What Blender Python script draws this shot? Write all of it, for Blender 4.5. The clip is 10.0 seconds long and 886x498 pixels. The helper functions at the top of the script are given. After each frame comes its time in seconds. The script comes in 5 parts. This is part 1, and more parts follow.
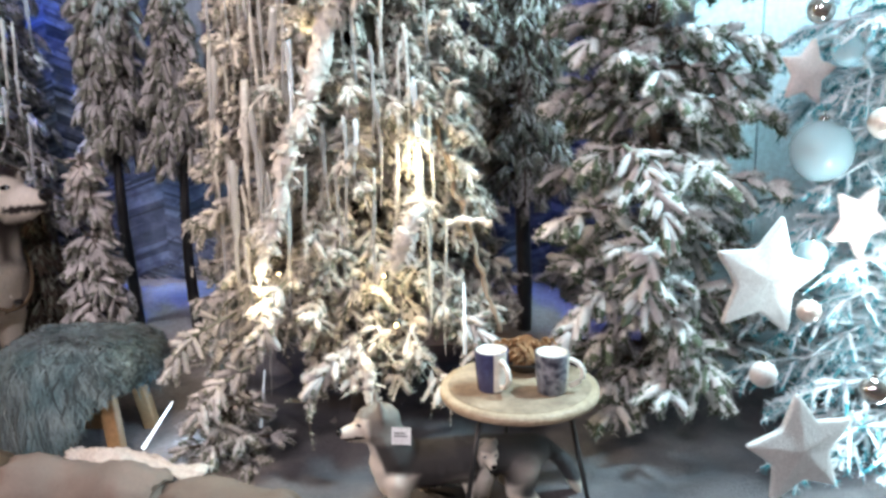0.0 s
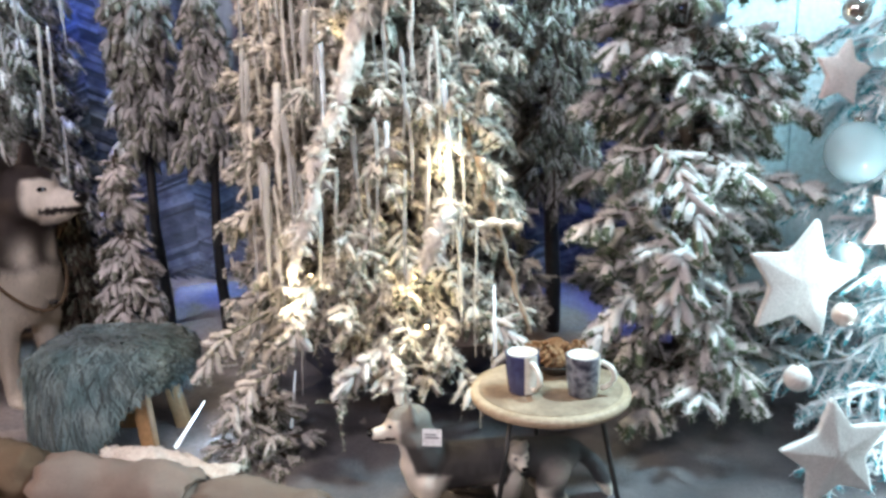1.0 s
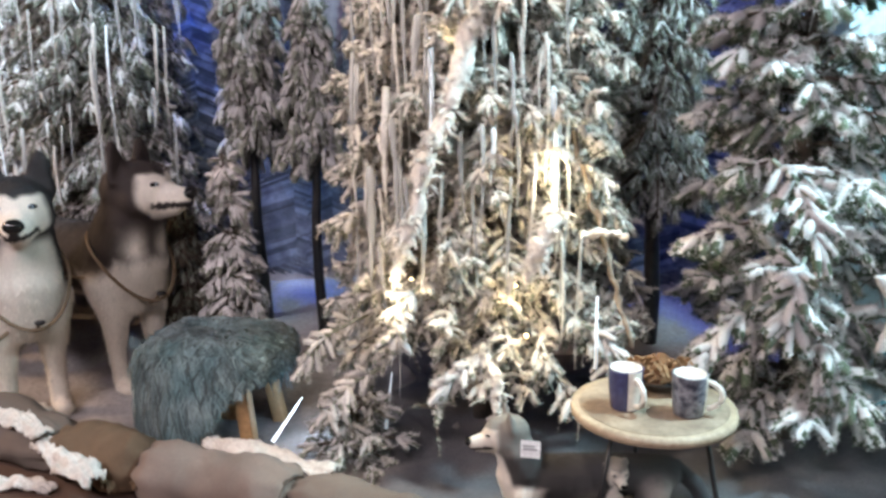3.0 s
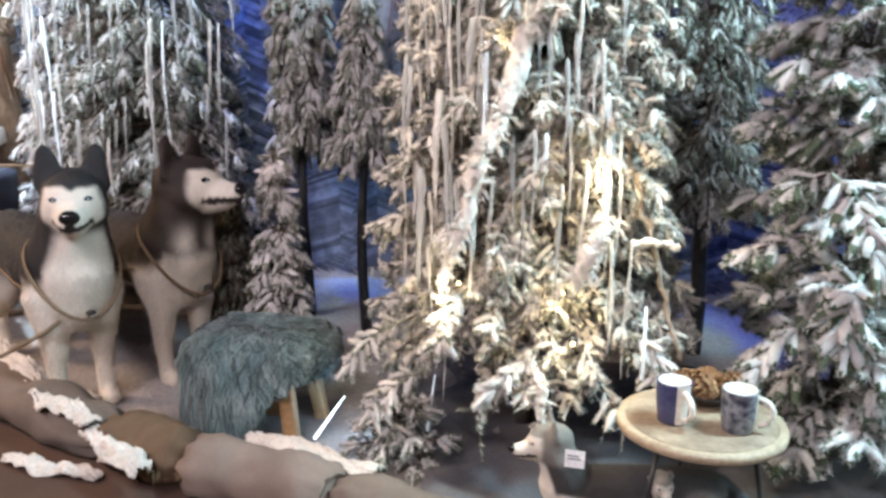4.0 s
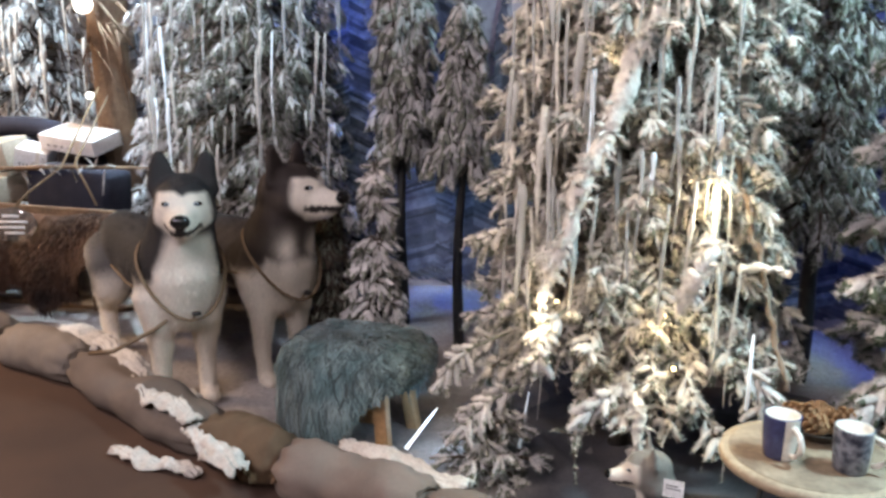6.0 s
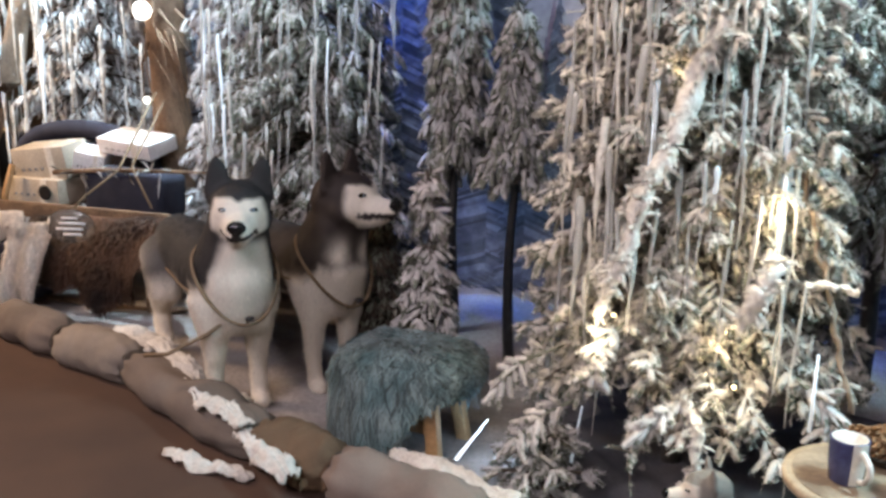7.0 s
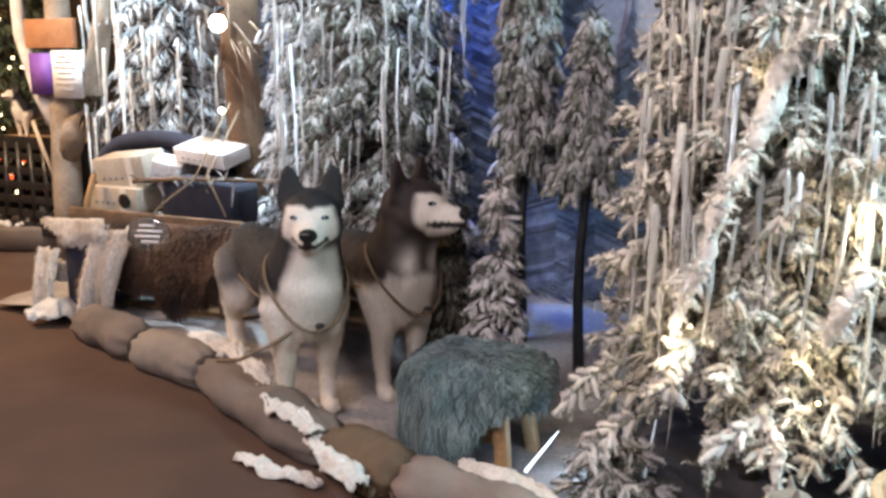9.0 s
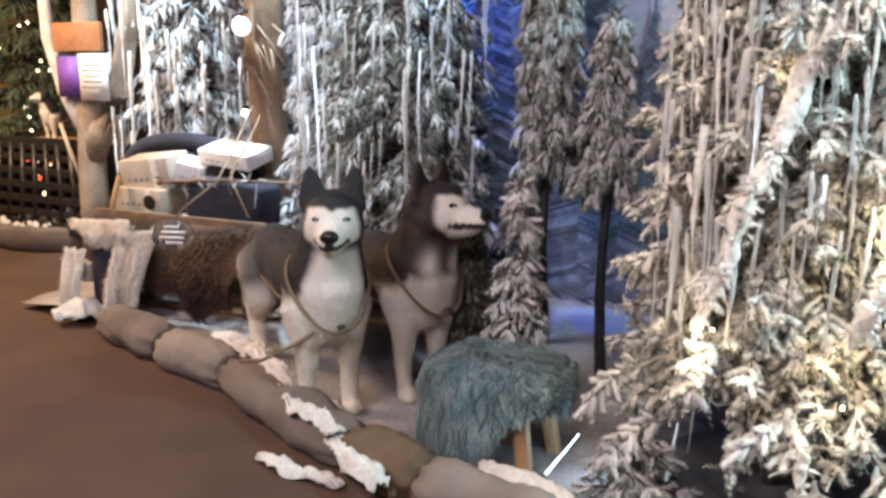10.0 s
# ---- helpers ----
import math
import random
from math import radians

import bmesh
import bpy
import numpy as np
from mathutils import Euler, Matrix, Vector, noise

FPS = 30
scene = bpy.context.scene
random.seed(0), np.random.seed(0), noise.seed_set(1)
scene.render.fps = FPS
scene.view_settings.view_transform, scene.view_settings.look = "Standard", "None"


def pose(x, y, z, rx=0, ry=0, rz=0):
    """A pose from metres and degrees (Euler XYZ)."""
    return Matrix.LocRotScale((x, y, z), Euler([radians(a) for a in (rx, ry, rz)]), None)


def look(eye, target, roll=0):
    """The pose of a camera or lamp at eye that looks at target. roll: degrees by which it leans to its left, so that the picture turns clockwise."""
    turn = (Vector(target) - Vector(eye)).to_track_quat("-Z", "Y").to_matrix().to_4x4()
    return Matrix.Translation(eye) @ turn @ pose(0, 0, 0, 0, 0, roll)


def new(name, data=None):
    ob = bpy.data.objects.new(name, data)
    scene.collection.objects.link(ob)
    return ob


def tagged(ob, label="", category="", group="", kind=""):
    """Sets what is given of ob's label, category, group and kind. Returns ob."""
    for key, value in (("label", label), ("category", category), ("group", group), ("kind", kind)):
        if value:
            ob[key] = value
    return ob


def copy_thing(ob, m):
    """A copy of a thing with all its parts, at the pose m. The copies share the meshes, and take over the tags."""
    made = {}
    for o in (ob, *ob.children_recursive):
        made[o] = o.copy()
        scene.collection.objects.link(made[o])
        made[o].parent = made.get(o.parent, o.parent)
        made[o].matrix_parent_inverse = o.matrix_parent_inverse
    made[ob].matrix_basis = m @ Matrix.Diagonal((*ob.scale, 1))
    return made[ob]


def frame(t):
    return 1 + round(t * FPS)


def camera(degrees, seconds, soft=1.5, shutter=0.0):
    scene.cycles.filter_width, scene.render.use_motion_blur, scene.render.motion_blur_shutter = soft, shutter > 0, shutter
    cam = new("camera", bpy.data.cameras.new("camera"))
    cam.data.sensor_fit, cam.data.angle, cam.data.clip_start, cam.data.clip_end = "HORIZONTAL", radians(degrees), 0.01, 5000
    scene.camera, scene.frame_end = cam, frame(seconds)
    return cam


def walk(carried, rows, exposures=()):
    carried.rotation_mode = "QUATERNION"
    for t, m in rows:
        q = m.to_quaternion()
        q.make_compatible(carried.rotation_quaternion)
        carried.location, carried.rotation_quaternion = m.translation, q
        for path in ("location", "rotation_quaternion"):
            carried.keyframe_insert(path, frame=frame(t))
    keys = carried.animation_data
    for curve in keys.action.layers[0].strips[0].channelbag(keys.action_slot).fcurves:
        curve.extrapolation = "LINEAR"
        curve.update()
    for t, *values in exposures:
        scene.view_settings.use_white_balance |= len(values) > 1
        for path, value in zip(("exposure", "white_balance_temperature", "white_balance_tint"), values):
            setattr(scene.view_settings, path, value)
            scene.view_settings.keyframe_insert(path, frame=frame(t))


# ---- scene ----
cam = camera(55.6, 10.0, soft=3.0)
PATH = [
    (0, (0.061, 0.136, 1.239), (-0.023, 2.081, 0.782), -1.4),
    (0.5, (0.061, 0.131, 1.238), (-0.04, 2.076, 0.784), -1.5),
    (1, (0.045, 0.132, 1.245), (-0.097, 2.074, 0.79), -1.7),
    (1.5, (0.028, 0.13, 1.251), (-0.154, 2.069, 0.799), -1.8),
    (2, (0.014, 0.137, 1.26), (-0.237, 2.068, 0.803), -1.6),
    (2.5, (0.004, 0.146, 1.262), (-0.292, 2.07, 0.807), -1.4),
    (4, (-0.045, 0.147, 1.282), (-0.467, 2.047, 0.823), 0.3),
    (4.5, (-0.055, 0.146, 1.288), (-0.519, 2.037, 0.829), 0.7),
    (5, (-0.049, 0.148, 1.295), (-0.581, 2.021, 0.837), 0.7),
    (5.5, (-0.057, 0.152, 1.3), (-0.635, 2.013, 0.847), 0.7),
    (7, (-0.124, 0.156, 1.318), (-0.842, 1.971, 0.879), 1.3),
    (7.5, (-0.127, 0.162, 1.313), (-0.881, 1.965, 0.886), 1.2),
    (8, (-0.13, 0.169, 1.314), (-0.933, 1.95, 0.888), 1.1),
    (8.5, (-0.134, 0.168, 1.313), (-0.966, 1.936, 0.891), 0.9),
    (9, (-0.142, 0.169, 1.311), (-1.006, 1.923, 0.891), 0.6),
    (9.5, (-0.14, 0.174, 1.309), (-1.03, 1.915, 0.892), 0.5),
    (10, (-0.136, 0.169, 1.314), (-1.048, 1.899, 0.896), 0.4),
]
walk(cam, [(t, look(eye, target, roll)) for t, eye, target, roll in PATH],
     [(0, -0.02), (1, -0.05), (2.5, -0.06), (4, 0.08), (5.5, -0.2), (7, -0.34), (8, -0.28), (9, -0.16), (10, -0.06)])

# ---- world and lamps ----
world = bpy.data.worlds.new("world")
scene.world = world
world.use_nodes = True
world.node_tree.nodes["Background"].inputs[0].default_value = (0.55, 0.6, 0.7, 1)
world.node_tree.nodes["Background"].inputs[1].default_value = 0.012


def lamp(name, kind, place, target, watts, colour, size=0.2, cone=60.0, blend=0.6):
    data = bpy.data.lights.new(name, kind)
    data.energy, data.color = watts, colour
    if kind == "AREA":
        data.size = size
    else:
        data.shadow_soft_size = size
    if kind == "SPOT":
        data.spot_size, data.spot_blend = radians(cone), blend
    ob = new(name, data)
    ob.matrix_world = look(place, target)
    return ob


WARM, SOFT, BLUE, ICE = (1.0, 0.84, 0.62), (1.0, 0.88, 0.95), (0.03, 0.15, 1.0), (0.66, 0.86, 1.0)
lamp("shop_ceiling_lamp", "AREA", (-0.5, -0.5, 2.9), (-0.7, 2.6, 0.4), 94, SOFT, 0.9)
lamp("shop_ceiling_lamp", "AREA", (-2.7, 0.0, 2.9), (-2.3, 2.9, 0.4), 110, SOFT, 0.7)
lamp("far_ceiling_lamp", "AREA", (-5.4, 2.4, 2.9), (-5.2, 3.2, 0.0), 190, (1.0, 0.68, 0.42), 0.6)
lamp("tree_spot", "SPOT", (-0.62, 1.95, 2.8), (-0.36, 2.55, 0.95), 108, WARM, 0.05, 42)
# the first four belong to bulbs; the fifth is added to brighten the slanting branch
for x, y, z, w in ((-0.21, 2.40, 0.62, 1.5), (-0.17, 2.30, 0.50, 0.8), (-0.10, 2.40, 0.94, 2.6), (-0.53, 2.26, 0.64, 1.8), (-0.40, 2.44, 1.30, 1.2)):
    lamp("tree_inner_light", "POINT", (x, y - 0.03, z), (x, y - 1, z), w, (1.0, 0.80, 0.48), 0.025)
lamp("blue_flood", "SPOT", (-1.95, 3.62, 2.8), (-1.93, 3.98, 1.2), 360, BLUE, 0.05, 46)
lamp("blue_flood", "SPOT", (0.56, 3.62, 2.8), (0.60, 3.98, 1.5), 230, (0.10, 0.20, 1.0), 0.05, 46)
lamp("blue_flood", "SPOT", (-1.2, 3.9, 1.9), (-1.2, 3.75, 0.2), 3, BLUE, 0.05, 80)
lamp("white_flood", "SPOT", (-3.0, 3.72, 2.75), (-2.95, 4.0, 1.2), 700, ICE, 0.08, 60)
lamp("white_flood", "SPOT", (-4.0, 3.4, 2.8), (-4.2, 4.3, 1.2), 330, ICE, 0.08, 60)
lamp("icy_flood", "SPOT", (-2.25, 2.8, 2.85), (-2.2, 3.5, 1.3), 270, ICE, 0.08, 44)
lamp("cyan_flood", "AREA", (1.5, 2.2, 2.85), (1.35, 2.9, 0.8), 185, (0.58, 0.88, 1.0), 0.4)
lamp("white_tree_light", "POINT", (1.02, 2.12, 0.75), (1, 0, 0), 7, (0.75, 0.94, 1.0), 0.05)
lamp("white_tree_light", "POINT", (1.15, 2.15, 0.25), (1, 0, 0), 7, (0.70, 0.92, 1.0), 0.05)
lamp("led_ground_light", "POINT", (-0.88, 2.54, 0.16), (0, 0, 0), 1.3, (0.45, 0.70, 1.0), 0.02)

# ---- materials ----


def material(name, colour, rough=0.8, second=None, scale=20.0, fine=150.0, bump=0.3, metal=0.0, sheen=0.0, random_tint=0.0, distance=0.004):
    """A surface with blotches of a second colour at one scale and a fine grain at another."""
    m = bpy.data.materials.new(name)
    m.use_nodes = True
    n, l = m.node_tree.nodes, m.node_tree.links
    p = n["Principled BSDF"]
    p.inputs["Roughness"].default_value = rough
    p.inputs["Metallic"].default_value = metal
    p.inputs["Sheen Weight"].default_value = sheen
    where = n.new("ShaderNodeTexCoord")
    big, small = n.new("ShaderNodeTexNoise"), n.new("ShaderNodeTexNoise")
    for node, s in ((big, scale), (small, fine)):
        node.inputs["Scale"].default_value = s
        node.inputs["Detail"].default_value = 4
        l.new(where.outputs["Object"], node.inputs["Vector"])
    second = second or tuple(c * 0.7 for c in colour)
    ramp = n.new("ShaderNodeValToRGB")
    ramp.color_ramp.elements[0].position, ramp.color_ramp.elements[1].position = 0.36, 0.64
    ramp.color_ramp.elements[0].color, ramp.color_ramp.elements[1].color = (*colour, 1), (*second, 1)
    l.new(big.outputs["Fac"], ramp.inputs["Fac"])
    grain = n.new("ShaderNodeMixRGB")
    grain.blend_type = "MULTIPLY"
    grain.inputs[0].default_value = 0.55
    l.new(ramp.outputs["Color"], grain.inputs[1])
    l.new(small.outputs["Fac"], grain.inputs[2])
    gain = n.new("ShaderNodeMixRGB")
    gain.blend_type = "MULTIPLY"
    gain.inputs[0].default_value = 1.0
    gain.inputs[2].default_value = (1.35, 1.35, 1.35, 1)
    l.new(grain.outputs["Color"], gain.inputs[1])
    out = gain.outputs["Color"]
    if random_tint:
        info, hue = n.new("ShaderNodeNewGeometry"), n.new("ShaderNodeHueSaturation")
        span = n.new("ShaderNodeMapRange")
        span.inputs[3].default_value, span.inputs[4].default_value = 1 - random_tint, 1 + random_tint * 0.5
        l.new(info.outputs["Random Per Island"], span.inputs[0])
        l.new(span.outputs[0], hue.inputs["Value"])
        l.new(out, hue.inputs["Color"])
        out = hue.outputs["Color"]
    l.new(out, p.inputs["Base Color"])
    relief = n.new("ShaderNodeBump")
    relief.inputs["Strength"].default_value, relief.inputs["Distance"].default_value = bump, distance
    l.new(small.outputs["Fac"], relief.inputs["Height"])
    l.new(relief.outputs["Normal"], p.inputs["Normal"])
    return m


def coat_material(name, bump=0.6):
    """Painted plush: the coat's own markings are stored with the mesh."""
    m = material(name, (0.5, 0.5, 0.5), 0.75, bump=bump, fine=260)
    n, l = m.node_tree.nodes, m.node_tree.links
    marks = n.new("ShaderNodeAttribute")
    marks.attribute_name = "coat"
    noise_node = n.new("ShaderNodeTexNoise")
    noise_node.inputs["Scale"].default_value = 120
    mix = n.new("ShaderNodeMixRGB")
    mix.blend_type = "MULTIPLY"
    mix.inputs[0].default_value = 0.35
    l.new(marks.outputs["Color"], mix.inputs[1])
    l.new(noise_node.outputs["Fac"], mix.inputs[2])
    l.new(mix.outputs["Color"], n["Principled BSDF"].inputs["Base Color"])
    return m


def glow_material(name, colour, strength):
    m = bpy.data.materials.new(name)
    m.use_nodes = True
    p = m.node_tree.nodes["Principled BSDF"]
    p.inputs["Base Color"].default_value = (*colour, 1)
    p.inputs["Emission Color"].default_value = (*colour, 1)
    p.inputs["Emission Strength"].default_value = strength
    return m


def clear_material(name, colour, rough=0.12, transmission=0.85):
    m = bpy.data.materials.new(name)
    m.use_nodes = True
    p = m.node_tree.nodes["Principled BSDF"]
    p.inputs["Base Color"].default_value = (*colour, 1)
    p.inputs["Roughness"].default_value = rough
    p.inputs["Transmission Weight"].default_value = transmission
    p.inputs["IOR"].default_value = 1.35
    return m


M_FLOCK = material("flocked_needles", (0.72, 0.69, 0.68), 0.9, (0.54, 0.52, 0.52), 9, 240, 0.5, random_tint=0.3)
# flock of the large spruce, with the cream of its warm light in the colour
M_FLOCK_WARM_LIT = material("warm_lit_flock", (0.76, 0.72, 0.67), 0.9, (0.58, 0.54, 0.49), 14, 240, 0.5, random_tint=0.35)
M_FLOCK_DIM = material("thinly_flocked_needles", (0.58, 0.56, 0.56), 0.9, (0.42, 0.41, 0.41), 9, 240, 0.5, random_tint=0.35)
M_GREEN = material("green_needles", (0.07, 0.105, 0.06), 0.7, (0.12, 0.15, 0.10), 12, 200, 0.3, random_tint=0.4)
M_GREY_GREEN = material("grey_green_needles", (0.27, 0.28, 0.235), 0.8, (0.15, 0.165, 0.125), 12, 200, 0.3, random_tint=0.4)
M_BARK = material("tree_bark", (0.10, 0.075, 0.055), 0.9, (0.05, 0.04, 0.035), 14, 90, 0.9)
M_DARK_STEEL = material("black_steel", (0.015, 0.015, 0.017), 0.45, (0.03, 0.03, 0.03), 30, 200, 0.1)
M_WHITE_TWIG = material("white_tinsel_needles", (0.86, 0.88, 0.9), 0.7, (0.75, 0.8, 0.84), 9, 240, 0.4, random_tint=0.2)
M_TEAL_TWIG = material("teal_needles", (0.05, 0.30, 0.36), 0.6, (0.10, 0.42, 0.48), 9, 240, 0.4, random_tint=0.3)
M_SNOW = material("snow_batting", (0.70, 0.67, 0.63), 0.95, (0.56, 0.53, 0.49), 7, 90, 0.6, distance=0.01)
M_SNOW_BRANCH = material("snow_crusted_wood", (0.80, 0.77, 0.73), 0.9, (0.60, 0.56, 0.51), 16, 70, 0.9, distance=0.01)
M_BURLAP = material("beige_canvas", (0.20, 0.163, 0.138), 0.95, (0.13, 0.105, 0.089), 4, 320, 0.6)
M_BURLAP_PALE = material("pale_canvas", (0.30, 0.26, 0.225), 0.95, (0.21, 0.18, 0.155), 5, 320, 0.6)
M_BURLAP_BROWN = material("brown_canvas", (0.19, 0.125, 0.075), 0.95, (0.11, 0.072, 0.045), 4, 320, 0.6)
M_BURLAP_PINK = material("rosy_canvas", (0.27, 0.21, 0.178), 0.95, (0.19, 0.148, 0.125), 4, 320, 0.6)
M_CARPET = material("brown_carpet", (0.088, 0.049, 0.033), 0.95, (0.068, 0.038, 0.027), 3, 260, 0.5)
M_SAND = material("display_ground", (0.37, 0.345, 0.335), 0.95, (0.18, 0.152, 0.14), 2.6, 60, 0.7, distance=0.01)
M_WOOD = material("pale_pine", (0.52, 0.33, 0.17), 0.6, (0.40, 0.23, 0.10), 9, 80, 0.25)
M_WOOD_TOP = material("birch_table_top", (0.36, 0.285, 0.21), 0.5, (0.19, 0.14, 0.10), 11, 70, 0.2)
M_WOOD_EDGE = material("pale_table_edge", (0.44, 0.35, 0.25), 0.5, (0.34, 0.26, 0.18), 14, 90, 0.2)
M_POST = material("peeling_log", (0.20, 0.125, 0.075), 0.85, (0.11, 0.07, 0.045), 8, 60, 0.9, distance=0.01)
M_SHAG = material("teal_shag", (0.105, 0.185, 0.20), 0.8, (0.25, 0.335, 0.345), 10, 150, 0.3, sheen=0.2, random_tint=0.7)
M_NAVY = material("navy_glaze", (0.05, 0.055, 0.13), 0.25, (0.06, 0.07, 0.16), 20, 80, 0.05)
M_CREAM = material("cream_glaze", (0.78, 0.74, 0.68), 0.25, (0.72, 0.68, 0.60), 20, 80, 0.05)
M_SLATE = material("dark_pattern_glaze", (0.035, 0.04, 0.065), 0.3, (0.26, 0.27, 0.31), 60, 80, 0.05)
M_BLACK = material("black_plastic", (0.012, 0.011, 0.011), 0.4, (0.02, 0.018, 0.018), 30, 90, 0.1)
M_EYE = material("glass_eye_dark", (0.01, 0.01, 0.012), 0.1, (0.01, 0.01, 0.01), 30, 90, 0.0)
M_IRIS = material("pale_iris", (0.35, 0.42, 0.48), 0.15, (0.25, 0.3, 0.36), 90, 90, 0.0)
M_PAPER = material("white_paper", (0.80, 0.79, 0.80), 0.8, (0.74, 0.73, 0.74), 10, 90, 0.05)
M_INK = material("grey_ink", (0.20, 0.20, 0.22), 0.8, (0.24, 0.24, 0.25), 30, 90, 0.0)
M_PURPLE = material("purple_print", (0.13, 0.05, 0.28), 0.6, (0.18, 0.07, 0.36), 12, 90, 0.05)
M_PARCEL = material("printed_parcel_paper", (0.55, 0.49, 0.40), 0.7, (0.44, 0.38, 0.30), 8, 90, 0.1)
M_BLANKET = material("dark_navy_cloth", (0.012, 0.014, 0.03), 0.9, (0.02, 0.022, 0.04), 14, 260, 0.5)
M_HIDE_WHITE = material("white_fur_hide", (0.80, 0.74, 0.68), 0.8, (0.70, 0.63, 0.57), 6, 120, 0.7, sheen=0.3, random_tint=0.3)
M_ROPE = material("tan_webbing", (0.20, 0.14, 0.085), 0.9, (0.20, 0.15, 0.10), 20, 260, 0.6)
M_STRAP = material("dark_strap", (0.05, 0.042, 0.035), 0.9, (0.07, 0.06, 0.05), 20, 260, 0.4)
M_SKY_PRINT = material("misty_sky_print", (0.40, 0.37, 0.40), 0.8, (0.34, 0.32, 0.37), 1.3, 30, 0.05)
M_SPRUCE_PRINT = material("printed_spruce", (0.07, 0.075, 0.11), 0.8, (0.14, 0.15, 0.20), 16, 70, 0.05, random_tint=0.7)
M_FROST_PRINT = material("printed_frosty_spruce", (0.22, 0.235, 0.29), 0.8, (0.08, 0.09, 0.13), 18, 80, 0.05, random_tint=0.85)
M_CYAN_WALL = material("pale_blue_panel", (0.62, 0.76, 0.80), 0.6, (0.58, 0.73, 0.78), 1.5, 50, 0.05)
M_WALL = material("dim_shop_wall", (0.20, 0.16, 0.13), 0.85, (0.16, 0.13, 0.10), 1.5, 60, 0.1)
M_OCHRE = material("ochre_wall", (0.55, 0.40, 0.17), 0.8, (0.48, 0.34, 0.14), 2, 50, 0.1)
M_ICE = clear_material("frosted_acrylic", (0.93, 0.95, 0.96), 0.25, 0.7)
M_FROST_ICE = material("frosted_strand", (0.74, 0.72, 0.68), 0.5, (0.55, 0.53, 0.50), 26, 120, 0.8, distance=0.01)
M_CLEAR = clear_material("clear_glass", (0.95, 0.96, 0.96), 0.06, 0.95)
M_TRUNK = material("grey_brown_trunk", (0.34, 0.27, 0.21), 0.9, (0.22, 0.17, 0.13), 7, 60, 0.9, distance=0.01)
M_GLASS_BALL = clear_material("tinted_glass", (0.70, 0.88, 0.92), 0.05, 0.6)
M_PEARL = material("pearl_bauble", (0.72, 0.64, 0.58), 0.2, (0.68, 0.60, 0.54), 5, 90, 0.0, metal=0.3)
M_SILVER = material("silver_bauble", (0.66, 0.64, 0.62), 0.15, (0.6, 0.58, 0.56), 5, 90, 0.0, metal=0.9)
M_FELT = material("white_felt", (0.60, 0.60, 0.59), 0.95, (0.52, 0.52, 0.51), 12, 200, 0.6, sheen=0.2)
M_FELT_PINK = material("blush_felt", (0.74, 0.60, 0.56), 0.95, (0.68, 0.55, 0.52), 12, 200, 0.6, sheen=0.2)
M_LED = glow_material("led_tube_lit", (0.86, 0.94, 1.0), 2.5)
M_LED_SOFT = glow_material("led_tube_afterglow", (0.80, 0.90, 1.0), 0.4)
M_BULB = glow_material("warm_bulb_lit", (1.0, 0.80, 0.45), 6.0)
M_GLOBE = glow_material("globe_lamp_lit", (1.0, 0.95, 0.86), 6.0)
M_RED = glow_material("red_lights_lit", (1.0, 0.10, 0.03), 3.0)
M_COAT = coat_material("plush_coat")

# ---- mesh helpers ----


def part(name, bm, material_or_list, parent=None, label="", smooth=True):
    """One mesh object out of a bmesh, or of a ready mesh."""
    if isinstance(bm, bmesh.types.BMesh):
        me = bpy.data.meshes.new(name)
        bm.normal_update()
        bm.to_mesh(me)
        bm.free()
    else:
        me = bm
    mats = material_or_list if isinstance(material_or_list, (list, tuple)) else [material_or_list]
    for m in mats:
        me.materials.append(m)
    if smooth and len(me.polygons):
        me.polygons.foreach_set("use_smooth", [True] * len(me.polygons))
    ob = new(name, me)
    if parent is not None:
        ob.parent = parent
    if label:
        ob["label"] = label
    return ob


def thing(name, place, label, category, group="", turn=0.0, kind=""):
    ob = new(name)
    ob.empty_display_size = 0.05
    ob.matrix_world = pose(*place, 0, 0, turn)
    return tagged(ob, label, category, group, kind)


def grid_mesh(name, verts, quads, slots=None, tris=None, tri_slots=None):
    """A mesh out of arrays: verts (n, 3), quads (m, 4), slots (m) the material of each face; tris (k, 3) besides."""
    me = bpy.data.meshes.new(name)
    verts, quads = np.asarray(verts, np.float32), np.asarray(quads, np.int32)
    slots = np.zeros(len(quads), np.int32) if slots is None else np.asarray(slots, np.int32)
    loops, starts = quads.ravel(), np.arange(0, quads.size, 4, dtype=np.int32)
    if tris is not None:
        starts = np.concatenate([starts, len(loops) + np.arange(0, tris.size, 3, dtype=np.int32)]).astype(np.int32)
        loops = np.concatenate([loops, tris.ravel()]).astype(np.int32)
        slots = np.concatenate([slots, tri_slots]).astype(np.int32)
    me.vertices.add(len(verts))
    me.vertices.foreach_set("co", verts.ravel())
    me.loops.add(len(loops))
    me.loops.foreach_set("vertex_index", loops)
    me.polygons.add(len(starts))
    me.polygons.foreach_set("loop_start", starts)
    me.polygons.foreach_set("material_index", slots)
    me.update(calc_edges=True)
    me.validate()
    return me


def unit(a):
    return a / np.maximum(np.linalg.norm(a, axis=-1, keepdims=True), 1e-9)


